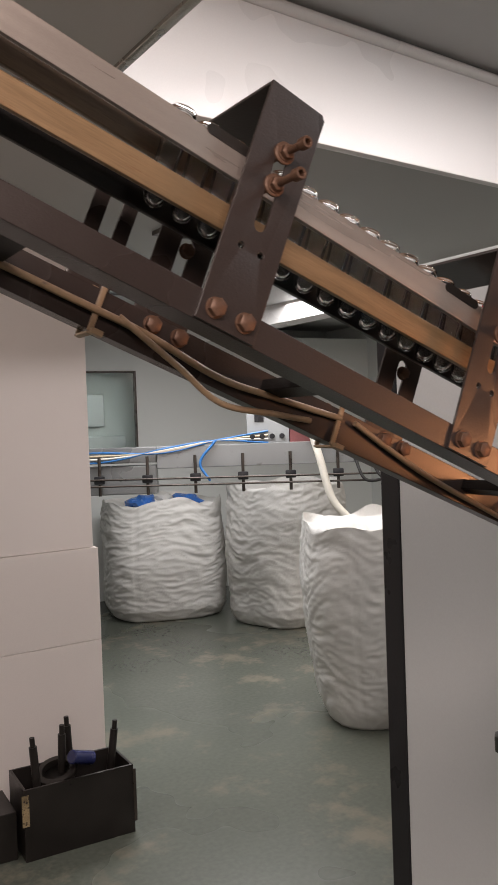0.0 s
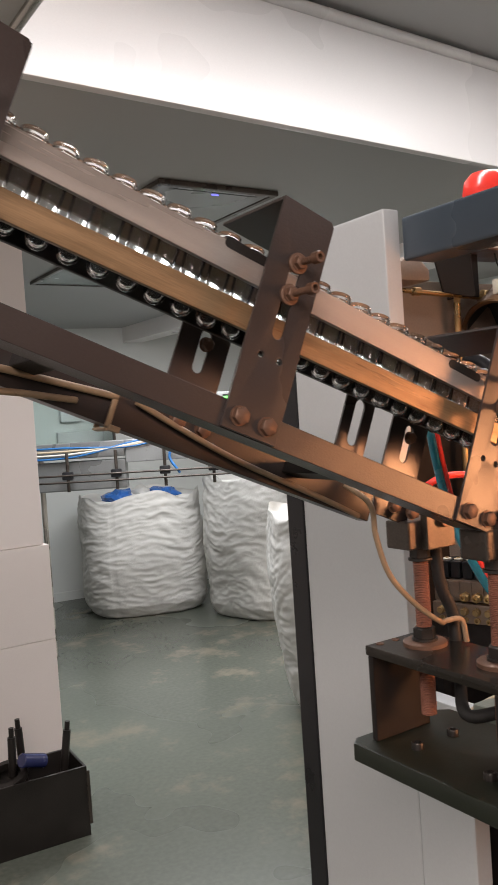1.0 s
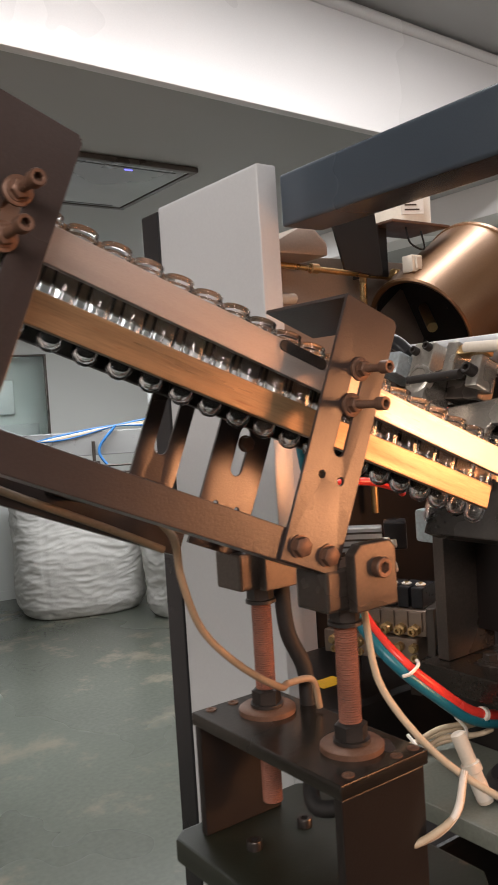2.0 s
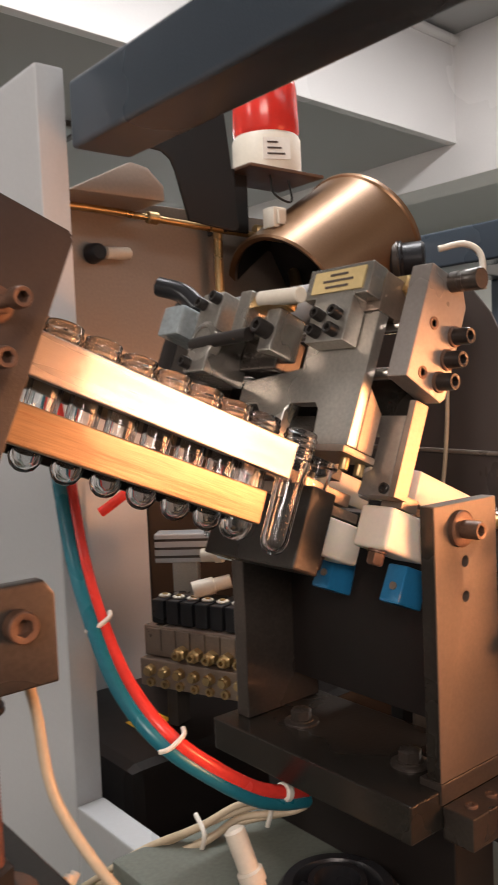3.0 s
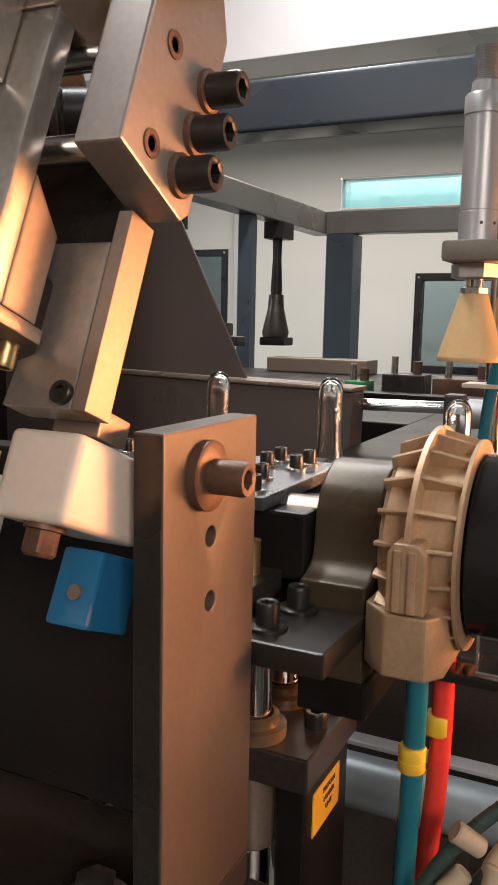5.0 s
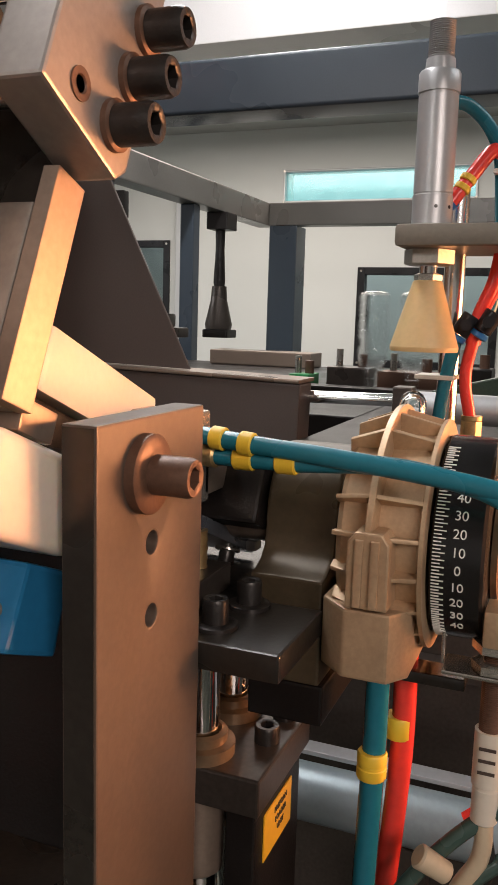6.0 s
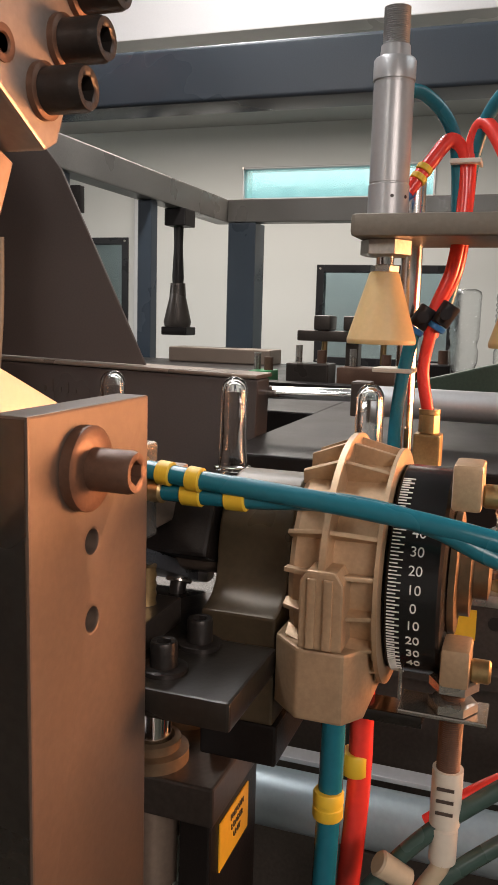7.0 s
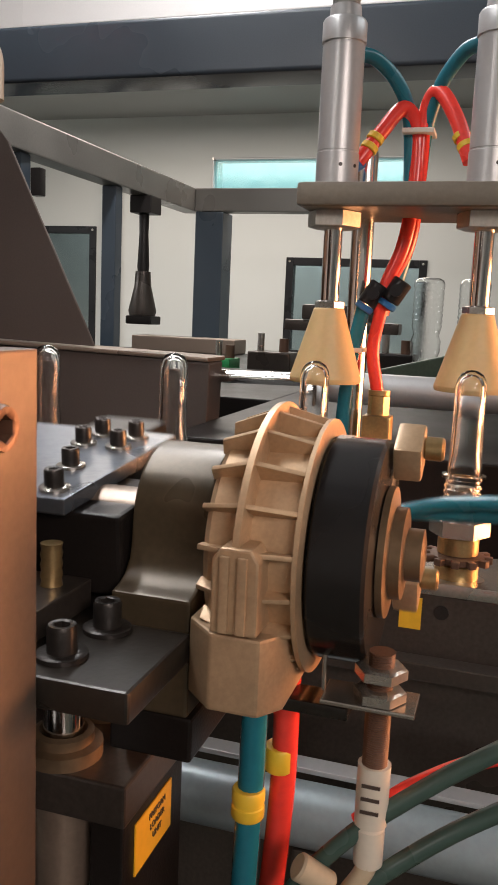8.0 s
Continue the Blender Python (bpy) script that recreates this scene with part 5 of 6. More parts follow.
# ribbed rotary actuator
act = part("actuator", lathe([(0.020, 0), (0.048, 0.001), (0.051, 0.004), (0.0525, 0.041), (0.048, 0.044), (0.02, 0.044)], 48, turned((AX, -0.0345, AZ), (AX, -1, AZ))), CAST_ALU, lift, "ribbed cast actuator")
b = bmesh.new()
for k in range(20):
    a = radians(18 * k + 8)
    m = Matrix.Translation((AX, 0, AZ)) @ Matrix.Rotation(a, 4, "Y")
    w = prism([(0.048, -0.0780), (0.0575, -0.0775), (0.0630, -0.0540), (0.0555, -0.0350), (0.048, -0.0345)], -0.0011, 0.0011, "z", 0.0004)
    into(b, w, m)
part("ribs", b, CAST_ALU, act, "cast cooling ribs")
part("centre_rib", lathe([(0.050, 0), (0.0645, 0.0005), (0.0648, 0.0035), (0.050, 0.004)], 60, turned((AX, -0.0525, AZ), (AX, -1, AZ)), caps=False), CAST_ALU, act)
part("flange_rib", lathe([(0.050, 0), (0.0585, 0.0005), (0.0585, 0.0025), (0.050, 0.003)], 60, turned((AX, -0.0762, AZ), (AX, -1, AZ)), caps=False), CAST_ALU, act)
part("tab", prism([(-0.0655, 1.527), (-0.0455, 1.527), (-0.0455, 1.558), (-0.049, 1.563), (-0.062, 1.563), (-0.0655, 1.558)], 0.089, 0.110, "x", 0.0012), CAST_ALU, act)
for y in (-0.0515, -0.0590):
    part("tab_rib", bx(0.0868, 0.0888, y - 0.002, y + 0.002, 1.528, 1.560, 0.0008), CAST_ALU, act)
cup = [(-0.074, 0.106), (-0.066, 0.094), (-0.044, 0.094), (-0.030, 0.108), (-0.030, 0.20), (-0.074, 0.20)]
part("port_block", prism([(x, y) for y, x in cup], 1.4905, 1.5245, "z", 0.0015), CAST_ALU, act, "cast port block")
part("bracket", bx(0.128, 0.146, -0.098, -0.028, 1.479, 1.485, 0.001), OILY_BASE, lift)
sn = part("sensor", thread((0.122, -0.112, 1.458), (0.122, -0.112, 1.517), 0.0056, 0.0010, 18), RUST_BOLT, lift, "threaded brown proximity sensor")
for z in (1.496, 1.506):
    part("sensor_nut", lathe([(0.0098, 0), (0.0098, 0.004), (0.009, 0.005), (0.006, 0.005)], 24, hexes=(0, 1)), STEEL, sn, "", pose(0.122, -0.112, z))
part("sensor_clip", bx(0.112, 0.134, -0.128, -0.088, 1.4935, 1.4955, 0.0005), STEEL, sn)
part("sensor_clip", bx(0.125, 0.127, -0.0878, -0.086, 1.4935, 1.512, 0.0005), STEEL, sn)
part("sensor_sleeve", lathe([(0.0072, 0), (0.0072, 0.028)], 24, pose(0.122, -0.112, 1.438)), CREAM, sn, "pale printed sleeve")
for k in range(3):
    part("print_bar", bx(0.1142, 0.1148, -0.116, -0.108, 1.446 + 0.006 * k, 1.4475 + 0.006 * k, 0), INK, sn)
part("sensor_plug", rod((0.122, -0.112, 1.418), (0.122, -0.112, 1.437), 0.0065, bev=0.001), CREAM, sn)
part("tail", sweep([(0.122, -0.112, 1.420), (0.123, -0.116, 1.39), (0.13, -0.10, 1.36), (0.15, -0.07, 1.33)], 0.003, 6), BLACK_RUBBER, sn)
th = part("teal_hose", sweep([(0.130, -0.055, 1.490), (0.129, -0.055, 1.44), (0.127, -0.054, 1.38), (0.124, -0.053, 1.30), (0.122, -0.05, 1.20), (0.125, -0.05, 1.10)], 0.0062, 12), TEAL_HOSE, lift, "teal air hose")
rh = part("red_hose", sweep([(0.146, -0.066, 1.490), (0.146, -0.066, 1.43), (0.146, -0.062, 1.36), (0.146, -0.056, 1.28), (0.148, -0.05, 1.18), (0.15, -0.05, 1.10)], 0.0062, 12), RED_HOSE, lift, "red air hose")
part("fitting", lathe([(0.009, 0), (0.009, 0.006), (0.0075, 0.007)], 20, pose(0.130, -0.055, 1.4835), hexes=(0, 1)), BRASS, lift)
part("marker", lathe([(0.0072, 0), (0.0078, 0.001), (0.0078, 0.006), (0.0072, 0.0065), (0.0072, 0.008), (0.0078, 0.0085), (0.0078, 0.0135), (0.0072, 0.0145)], 20, pose(0.1275, -0.0545, 1.424)), YELLOW, th, "yellow hose marker")
part("marker", lathe([(0.0072, 0), (0.0078, 0.001), (0.0078, 0.011), (0.0072, 0.012)], 20, pose(0.146, -0.064, 1.440)), YELLOW, rh, "yellow hose marker")

# ---- turning arm: origin on the axis, drawn reaching towards +x ----
ARM_AT = Vector((AX, 0.0, AZ))
arm = thing("turning_arm", "steel turning arm with nylon grippers and teal hoses", "robot arm", pose(*ARM_AT))
part("shaft", rod((0, 0.012, 0), (0, 0.235, 0), 0.0165, bev=0.001), FEED_STEEL, arm, "steel shaft")
part("boss", bx(-0.030, 0.030, 0.0125, 0.225, -0.028, 0.012, 0.002), DARK_PAINT, arm, "dark clamp beam")
part("plate", bx(-0.038, 0.096, 0.036, 0.228, 0.0125, 0.0205, 0.001), material("blue_steel_plate", (0.20, 0.22, 0.25), 0.30, 0.75, 0.15, 30, 0.08), arm, "thin grey steel plate")
for x, y in ((-0.026, 0.048), (0.011, 0.060), (0.056, 0.055), (0.056, 0.077), (0.080, 0.055), (0.080, 0.077), (-0.026, 0.21), (0.056, 0.170), (0.056, 0.192), (0.080, 0.170), (0.080, 0.192)):
    washer(arm, (x, y, 0.0205), (0, 0, 1), 0.0150, 0.002, STEEL)
    bolt(arm, (x, y, 0.0225), (0, 0, 1), 0.0095, 0.0085, "socket")
for yc in (0.101, 0.216):
    part("finger_slide", bx(0.10, 0.164, yc - 0.030, yc + 0.016, -0.012, 0.012, 0.002), DARK_PAINT, arm)
    for s in (-1, 1):
        part("nylon_finger", prism([(0.060, yc + s * 0.0135), (0.160, yc + s * 0.0135), (0.168, yc + s * 0.020), (0.160, yc + s * 0.034), (0.060, yc + s * 0.034)][::s], -0.043, -0.0135, "z", 0.003), NYLON, arm, "ivory nylon gripper finger")
FOLDED = (Matrix.Translation((0, 0, AZ)) @ Matrix.Translation((AX, 0, 0)) @ Matrix.Rotation(radians(-157), 4, "Y")).inverted()    # from the room into the arm, folded back and raised
DOWN = Vector((0, 0, TRAVEL))
for k, pts in enumerate(([(0.085, 0.036, 1.584), (0.085, 0.027, 1.583), (0.083, 0.002, 1.581), (0.082, -0.042, 1.578), (0.082, -0.086, 1.574), (0.085, -0.127, 1.567), (0.095, -0.17, 1.555), (0.12, -0.22, 1.53)],
                         [(0.090, 0.030, 1.573), (0.088, 0.019, 1.573), (0.086, -0.017, 1.5735), (0.086, -0.062, 1.576), (0.084, -0.100, 1.571), (0.086, -0.127, 1.560), (0.096, -0.17, 1.545), (0.12, -0.22, 1.52)])):
    at = [FOLDED @ (Vector(p) + DOWN) for p in pts]
    h = part("teal_hose", sweep(at, 0.0044, 12), TEAL_HOSE, arm, "teal air hose")
    part("hose_fitting", rod(at[0], at[1], 0.0058, bev=0.001), BRASS, arm, "brass hose fitting")
    for u in (0.25, 0.85):
        a, c = at[1].lerp(at[2], u), at[1].lerp(at[2], u + 0.28)
        part("marker", rod(a, c, 0.0056, bev=0.0006), YELLOW, h, "yellow hose marker")
w = bx(0.088, 0.112, 0.034, 0.075, 1.545 + TRAVEL, 1.592 + TRAVEL, 0.002)
part("hose_block", into(None, w, FOLDED), STEEL, arm)
w = bx(0.105, 0.150, 0.034, 0.20, 1.548 + TRAVEL, 1.575 + TRAVEL, 0.002)
part("beam", into(None, w, FOLDED), FEED_STEEL, arm)
# dial
dial = part("dial", lathe([(0.02, 0), (0.0495, 0.0005), (0.051, 0.002), (0.051, 0.024), (0.0495, 0.0255), (0.02, 0.026)], 60, turned((AX, -0.0795, AZ), (AX, -1, AZ))), material("black_anodised_dial", (0.012, 0.011, 0.011), 0.22, 0.2, 0.15, 30, 0.01), arm, "black graduated dial ring", FOLDED)
b = bmesh.new()
for k in range(72):
    a = radians(180 + (k - 36) * 1.9)
    m = Matrix.Translation((AX, 0, AZ)) @ Matrix.Rotation(-a, 4, "Y")
    y1 = -0.0875 if k % 2 == 0 else -0.0855
    into(b, bx(0.0509, 0.0514, y1, -0.0818, -0.00028, 0.00028, 0), m)
part("graduation", b, WHITE_INK, dial, "white scale marks")
for k, w in enumerate(("40", "30", "20", "10", "0", "10", "20", "30", "40")):
    a = radians(180 - (k - 4) * 9.5 + 5)
    m = Matrix.Translation((AX, 0, AZ)) @ Matrix.Rotation(-a, 4, "Y") @ Matrix.Translation((0.0511, -0.0935, 0)) @ Matrix.Rotation(radians(90), 4, "Y") @ Matrix.Rotation(radians(-90), 4, "Z")
    part("number", text_mesh(w, 0.0064, WHITE_INK, 0.0002), WHITE_INK, dial, "white dial number", m)
part("hub", lathe([(0.030, 0), (0.030, 0.003), (0.021, 0.004), (0.021, 0.009), (0.012, 0.010), (0.012, 0.017), (0.007, 0.018)], 36, turned((AX, -0.1060, AZ), (AX, -1, AZ))), HUB_BRONZE, arm, "dark bronze hub", FOLDED)
for z0, z1, x0 in ((1.590, 1.611, 0.114), (1.510, 1.528, 0.110)):
    st = part("stop_block", bx(x0, x0 + 0.022, -0.119, -0.106, z0, z1, 0.002), CAST_ALU, arm, "aluminium stop block", FOLDED)
    part("stop_screw", rod((x0 + 0.011, -0.119, z0 + 0.006), (x0 + 0.011, -0.128, z0 + 0.006), 0.0055, bev=0.001), BRASS, st)

# ---- mandrel line, presses ----
ROW_X, STEP = 0.400, 0.115
bed = thing("mandrel_bed", "dark steel bed beam with a drilled face and a small label", "machine bed")
part("beam", bx(0.380, 0.452, -1.62, 0.2985, 1.0605, 1.440, 0.002), DULL_STEEL, bed)
part("rail", bx(0.376, 0.46, -1.62, 0.30, 1.4405, 1.450, 0.001), STEEL, bed)
part("lip", bx(0.362, 0.3795, -1.62, 0.02, 1.380, 1.393, 0.001), DULL_STEEL, bed)
part("hole", rod((0.3802, -0.122, 1.427), (0.3794, -0.122, 1.427), 0.0055), BLACK_BOLT, bed)
part("label", bx(0.3790, 0.3798, -0.108, -0.092, 1.412, 1.436, 0), ORANGE_LABEL, bed, "small yellow label")
bolt(bed, (0.369, -0.19, 1.3935), (0, 0, 1), 0.014, 0.008, "hex", RUST_BOLT)
solid("air_tank", lathe([(0.012, 0), (0.021, 0.004), (0.022, 0.01), (0.022, 0.55), (0.021, 0.556), (0.012, 0.56)], 36, turned((0.315, 0.085, 1.288), (0.315, -1, 1.292))), material("grey_blue_tube", (0.30, 0.36, 0.38), 0.34, 0.3, 0.1, 12, 0.04), "grey-blue round tube under the mandrel line", "tube")
for y in (-0.05, -0.36):
    solid("tube_saddle", bx(0.304, 0.326, y - 0.012, y + 0.012, 1.060, 1.267, 0.001), DULL_STEEL, "small dark post holding up the tube", "saddle", None, "tube saddles")
solid("tank_strip", bx(0.328, 0.345, -0.45, 0.08, 1.311, 1.315, 0.001), ALU, "thin bright strip along the tube", "strip")
for k in range(0, 14):
    y = 0.101 - STEP * (k - 1)
    md = thing("mandrel", "steel mandrel with a toothed collar on the bed", "mandrel", pose(ROW_X, y, 1.450), "mandrels in the line")
    part("foot", lathe([(0.016, 0), (0.016, 0.010), (0.014, 0.011)], 28), BRASS, md)
    b = lathe([(0.014, 0.0112), (0.020, 0.0125), (0.020, 0.017), (0.014, 0.018)], 28)
    for t in range(12):
        into(b, bx(0.018, 0.0255, -0.0028, 0.0028, 0.0122, 0.0172, 0.0006), Matrix.Rotation(radians(30 * t), 4, "Z"))
    part("sprocket", b, RUST_BOLT, md, "small rusty sprocket")
    part("sleeve", lathe([(0.015, 0.0185), (0.015, 0.031), (0.012, 0.032)], 28), BRASS, md)
    part("hex_collar", lathe([(0.019, 0.0325), (0.019, 0.044), (0.016, 0.046)], 24, hexes=(0, 1)), STEEL, md)
    part("tip", lathe([(0.0125, 0.0465), (0.0125, 0.052), (0.0095, 0.054), (0.0095, 0.066), (0.006, 0.068)], 24), STEEL, md)

PRESS = Matrix.Translation((0.006, -0.002, 0.0))     # the press unit, hoses and all, as fitted to its columns
BEFORE_PRESS = set(scene.objects)
press = thing("cylinder_press", "grey-green steel press plate on polished columns", "press frame")
part("plate", bx(0.412, 0.525, -1.05, 0.015, 1.719, 1.737, 0.004), material("olive_plate", (0.19, 0.165, 0.13), 0.45, 0.3, 0.12, 20, 0.1), press, "olive-brown press plate")
for y in (-0.022, -0.40):
    part("column", rod((0.505, y, 1.45), (0.505, y, 1.775), 0.0095, bev=0.001), CHROME, press, "polished column")
pistons = []
for k, y in enumerate((-0.008, -0.125, -0.242, -0.359)):
    cy = thing("press_cylinder", "round aluminium air cylinder on the press plate", "air cylinder", pose(0.450, y, 1.737), "press cylinders")
    part("tube", lathe([(0.0165, 0.0), (0.0168, 0.001), (0.0168, 0.026), (0.0160, 0.0265), (0.0160, 0.0275), (0.0164, 0.028), (0.0164, 0.106), (0.0160, 0.1065), (0.0160, 0.1075), (0.0172, 0.108), (0.0172, 0.123), (0.0160, 0.125), (0.0125, 0.126), (0.0118, 0.135)], 40), ALU, cy, "satin aluminium tube")
    part("top_thread", thread((0, 0, 0.135), (0, 0, 0.164), 0.0108, 0.0016, 24), ALU, cy)
    for a in (200, 245):
        part("port_hole", rod((0.0165 * math.cos(radians(a)), 0.0165 * math.sin(radians(a)), 0.016), (0.0171 * math.cos(radians(a)), 0.0171 * math.sin(radians(a)), 0.016), 0.0015), BLACK_BOLT, cy)
    part("lock_nut", lathe([(0.0185, -0.0185), (0.0185, -0.030), (0.0165, -0.0315), (0.010, -0.0315)], 24, hexes=(0, 1)), STEEL, cy)
    part("push_fitting", rod((0.016, -0.006, 0.018), (0.024, -0.014, 0.026), 0.007, bev=0.001), BLUE_HOSE, cy)
    pi = thing("press_cone", "amber polyurethane cone on a polished piston rod", "press cone", pose(0.450, y, 1.692), "press cones")
    part("cone", lathe([(0.0285, -0.059), (0.0292, -0.0575), (0.0292, -0.055), (0.0125, 0.0), (0.0115, 0.001)], 48), PU_CONE, pi, "", None, 50)
    part("cone_nut", lathe([(0.0105, 0.0012), (0.0105, 0.006), (0.0085, 0.007)], 24, hexes=(0, 1)), STEEL, pi)
    part("piston_rod", rod((0, 0, 0.0072), (0, 0, 0.085), 0.0075), CHROME, pi)
    pistons.append(pi)
    x0 = 0.476
    solid("press_hose", sweep([(0.470, y - 0.012, 1.760), (0.480, y - 0.028, 1.785), (0.490, y - 0.044, 1.806), (0.498, y - 0.055, 1.790), (0.496, y - 0.057, 1.75), (0.49, y - 0.052, 1.70), (0.488, y - 0.040, 1.665), (0.488, y - 0.036, 1.64)] if k % 2 == 0 else
          [(0.470, y + 0.016, 1.760), (0.480, y + 0.030, 1.795), (0.490, y + 0.046, 1.818), (0.498, y + 0.056, 1.803), (0.498, y + 0.058, 1.75), (0.494, y + 0.062, 1.70), (0.49, y + 0.075, 1.665), (0.49, y + 0.08, 1.64)], 0.0062, 12), RED_HOSE, "translucent red air hose bent over the press plate", "hose", group="press hoses")
    solid("press_hose", sweep([(0.462, y - 0.008, 1.842), (0.475, y - 0.022, 1.840), (0.488, y - 0.038, 1.825), (0.497, y - 0.048, 1.80), (0.50, y - 0.052, 1.75), (0.497, y - 0.054, 1.70), (0.492, y - 0.046, 1.66)] if k % 2 == 0 else
          [(0.462, y + 0.012, 1.846), (0.475, y + 0.028, 1.842), (0.49, y + 0.045, 1.822), (0.50, y + 0.055, 1.79), (0.502, y + 0.058, 1.75)], 0.0058, 12), TEAL_HOSE, "teal air hose curving down from the cylinder", "hose", group="press hoses")
for y0, side in ((-0.008, -1), (-0.125, 1)):
    for u in (0.35, 0.62):
        a = Vector((0.470, y0 + side * 0.014, 1.760)).lerp(Vector((0.480, y0 + side * 0.029, 1.789)), u)
        solid("hose_marker", rod(a, a + Vector((0.0016, side * 0.0024, 0.0046)), 0.0072, bev=0.0006), YELLOW, "yellow marker ring on a red hose", "hose marker", None, "hose markers")
solid("cable_tie", bx(0.485, 0.512, -0.078, -0.052, 1.786, 1.790, 0.001), WHITE_TIE, "white cable tie round the red hoses", "cable tie", None, "cable ties")
for k, (y, z) in enumerate(((-0.043, 1.665), (-0.062, 1.668))):
    fl = thing("flow_fitting", "black push-in flow fitting with a blue collar", "fitting", turned((0.486, y, z), (0.484, y + 0.016, z - 0.026)), "hose fittings")
    part("body", rod((0, 0, 0), (0, 0, 0.02), 0.0085, bev=0.001), BLACK_PLASTIC, fl)
    part("collar", rod((0, 0, 0.0205), (0, 0, 0.026), 0.0082, bev=0.001), BLUE_HOSE, fl)
    part("knob", rod((0.008, 0, 0.01), (0.018, 0, 0.01), 0.005), BLACK_PLASTIC, fl)
solid("drop_hose", sweep([(0.486, -0.030, 1.645), (0.486, -0.022, 1.60), (0.486, -0.018, 1.55), (0.486, -0.020, 1.50)], 0.0060, 12), TEAL_HOSE, "teal hose dropping behind the column", "hose")
solid("drop_hose", sweep([(0.488, -0.045, 1.645), (0.488, -0.040, 1.61), (0.488, -0.046, 1.575)], 0.0055, 12), RED_HOSE, "short red hose into a brass fitting", "hose")
bf = thing("brass_valve", "square brass hose fitting", "fitting", pose(0.488, -0.048, 1.545))
part("nut", lathe([(0.008, 0.010), (0.008, 0.026), (0.0095, 0.027), (0.0095, 0.031)], 20, hexes=(0, 1)), BRASS, bf)
part("block", bx(-0.011, 0.011, -0.012, 0.012, -0.03, 0.0095, 0.002), BRASS, bf)
solid("cable_tie", bx(0.478, 0.513, -0.032, 0.004, 1.607, 1.611, 0.001), CREAM, "yellowed cable tie round column and hose", "cable tie", None, "cable ties")

for ob in set(scene.objects) - BEFORE_PRESS:
    if ob.parent is None:
        ob.matrix_basis = PRESS @ ob.matrix_basis

# loose hoses and cable knot at the bottom
for pts, mat, r in (([(0.16, -0.27, 1.52), (0.135, -0.17, 1.462), (0.125, -0.125, 1.430), (0.118, -0.095, 1.402), (0.112, -0.070, 1.365), (0.112, -0.05, 1.31)], GREEN_HOSE, 0.0042),
                    ([(0.16, -0.25, 1.47), (0.135, -0.17, 1.432), (0.125, -0.13, 1.405), (0.118, -0.10, 1.375), (0.115, -0.08, 1.33)], GREEN_HOSE, 0.0042),
                    ([(0.19, -0.23, 1.44), (0.18, -0.17, 1.432), (0.17, -0.13, 1.415), (0.165, -0.10, 1.39)], RED_HOSE, 0.0042),
                    ([(0.122, -0.112, 1.43), (0.120, -0.112, 1.40), (0.118, -0.10, 1.37), (0.12, -0.10, 1.30)], BEIGE_CABLE, 0.0045)):
    solid("loose_hose", sweep(pts, r, 10), mat, "dark hose crossing a tied cable knot", "hose", group="loose hoses")
for p, q in (((0.112, -0.098, 1.392), (0.106, -0.084, 1.402)), ((0.110, -0.090, 1.378), (0.105, -0.080, 1.364)), ((0.113, -0.106, 1.384), (0.108, -0.104, 1.368))):
    solid("cable_end", rod(p, q, 0.0055, 0.0062, bev=0.001), BEIGE_CABLE, "beige cable connector tied in the knot", "connector", group="cable connectors")

# ---- rear of the machine ----
GUARD_PAINT = material("brown_grey_guard_paint", (0.085, 0.066, 0.058), 0.36, 0.0, 0.12, 12, 0.06, ((0.11, 0.085, 0.07), 0.70), 400)
gd = thing("chain_guard", "grey-brown painted sheet guard with a sloping gusset", "machine guard", Matrix.Translation((0, 0.8, 1.59)) @ Matrix.Rotation(radians(1.2), 4, "X") @ Matrix.Translation((0, -0.8, -1.59)))
part("box", bx(0.75, 0.80, 0.198, 1.05, 1.44, 1.586, 0.003), GUARD_PAINT, gd)
part("gusset", prism([(0.365, 1.593), (1.05, 1.593), (1.05, 1.92), (0.56, 1.92), (0.50, 1.85)], 0.765, 0.770, "x", 0.001), GUARD_PAINT, gd, "sloping gusset plate")
part("top_edge", bx(0.745, 0.81, 0.198, 1.05, 1.5865, 1.592, 0.002), FEED_STEEL, gd)
for k, w in enumerate((0.004, 0.014, 0.003, 0.010, 0.003)):
    part("scribble", bx(0.7492, 0.7498, 0.510 - 0.012 * k, 0.513 - 0.012 * k, 1.548, 1.548 + w + 0.004, 0), INK, gd, "faint pen mark")
solid("wire", sweep([(0.72, 0.56, 1.75), (0.72, 0.562, 1.66), (0.715, 0.565, 1.58), (0.71, 0.57, 1.52)], 0.004, 6), BEIGE_CABLE, "pale wire down the guard", "cable")
solid("rear_block", bx(2.26, 2.38, 0.665, 1.02, 1.5005, 1.548, 0.004), FEED_STEEL, "brown steel block behind the guard", "machine block")
sl = thing("slide_shaft", "polished horizontal slide shaft with steel clamps", "slide")
part("shaft", rod((0.80, 0.24, 1.553), (0.80, 0.085, 1.556), 0.0085), CHROME, sl)
part("clamp", bx(0.785, 0.815, 0.060, 0.085, 1.53, 1.575, 0.003), DULL_STEEL, sl)
part("cylinder", rod((0.82, 0.06, 1.548), (0.82, -0.30, 1.548), 0.020, bev=0.002), ALU, sl)
solid("rear_table", bx(0.62, 2.3, -1.1, 0.20, 1.40, 1.500, 0.003), DARK_PAINT, "dark steel machine table", "machine table")
solid("rear_table", bx(1.05, 2.4, 0.2005, 1.95, 1.40, 1.5, 0.003), DARK_PAINT, "dark steel machine table", "machine table")
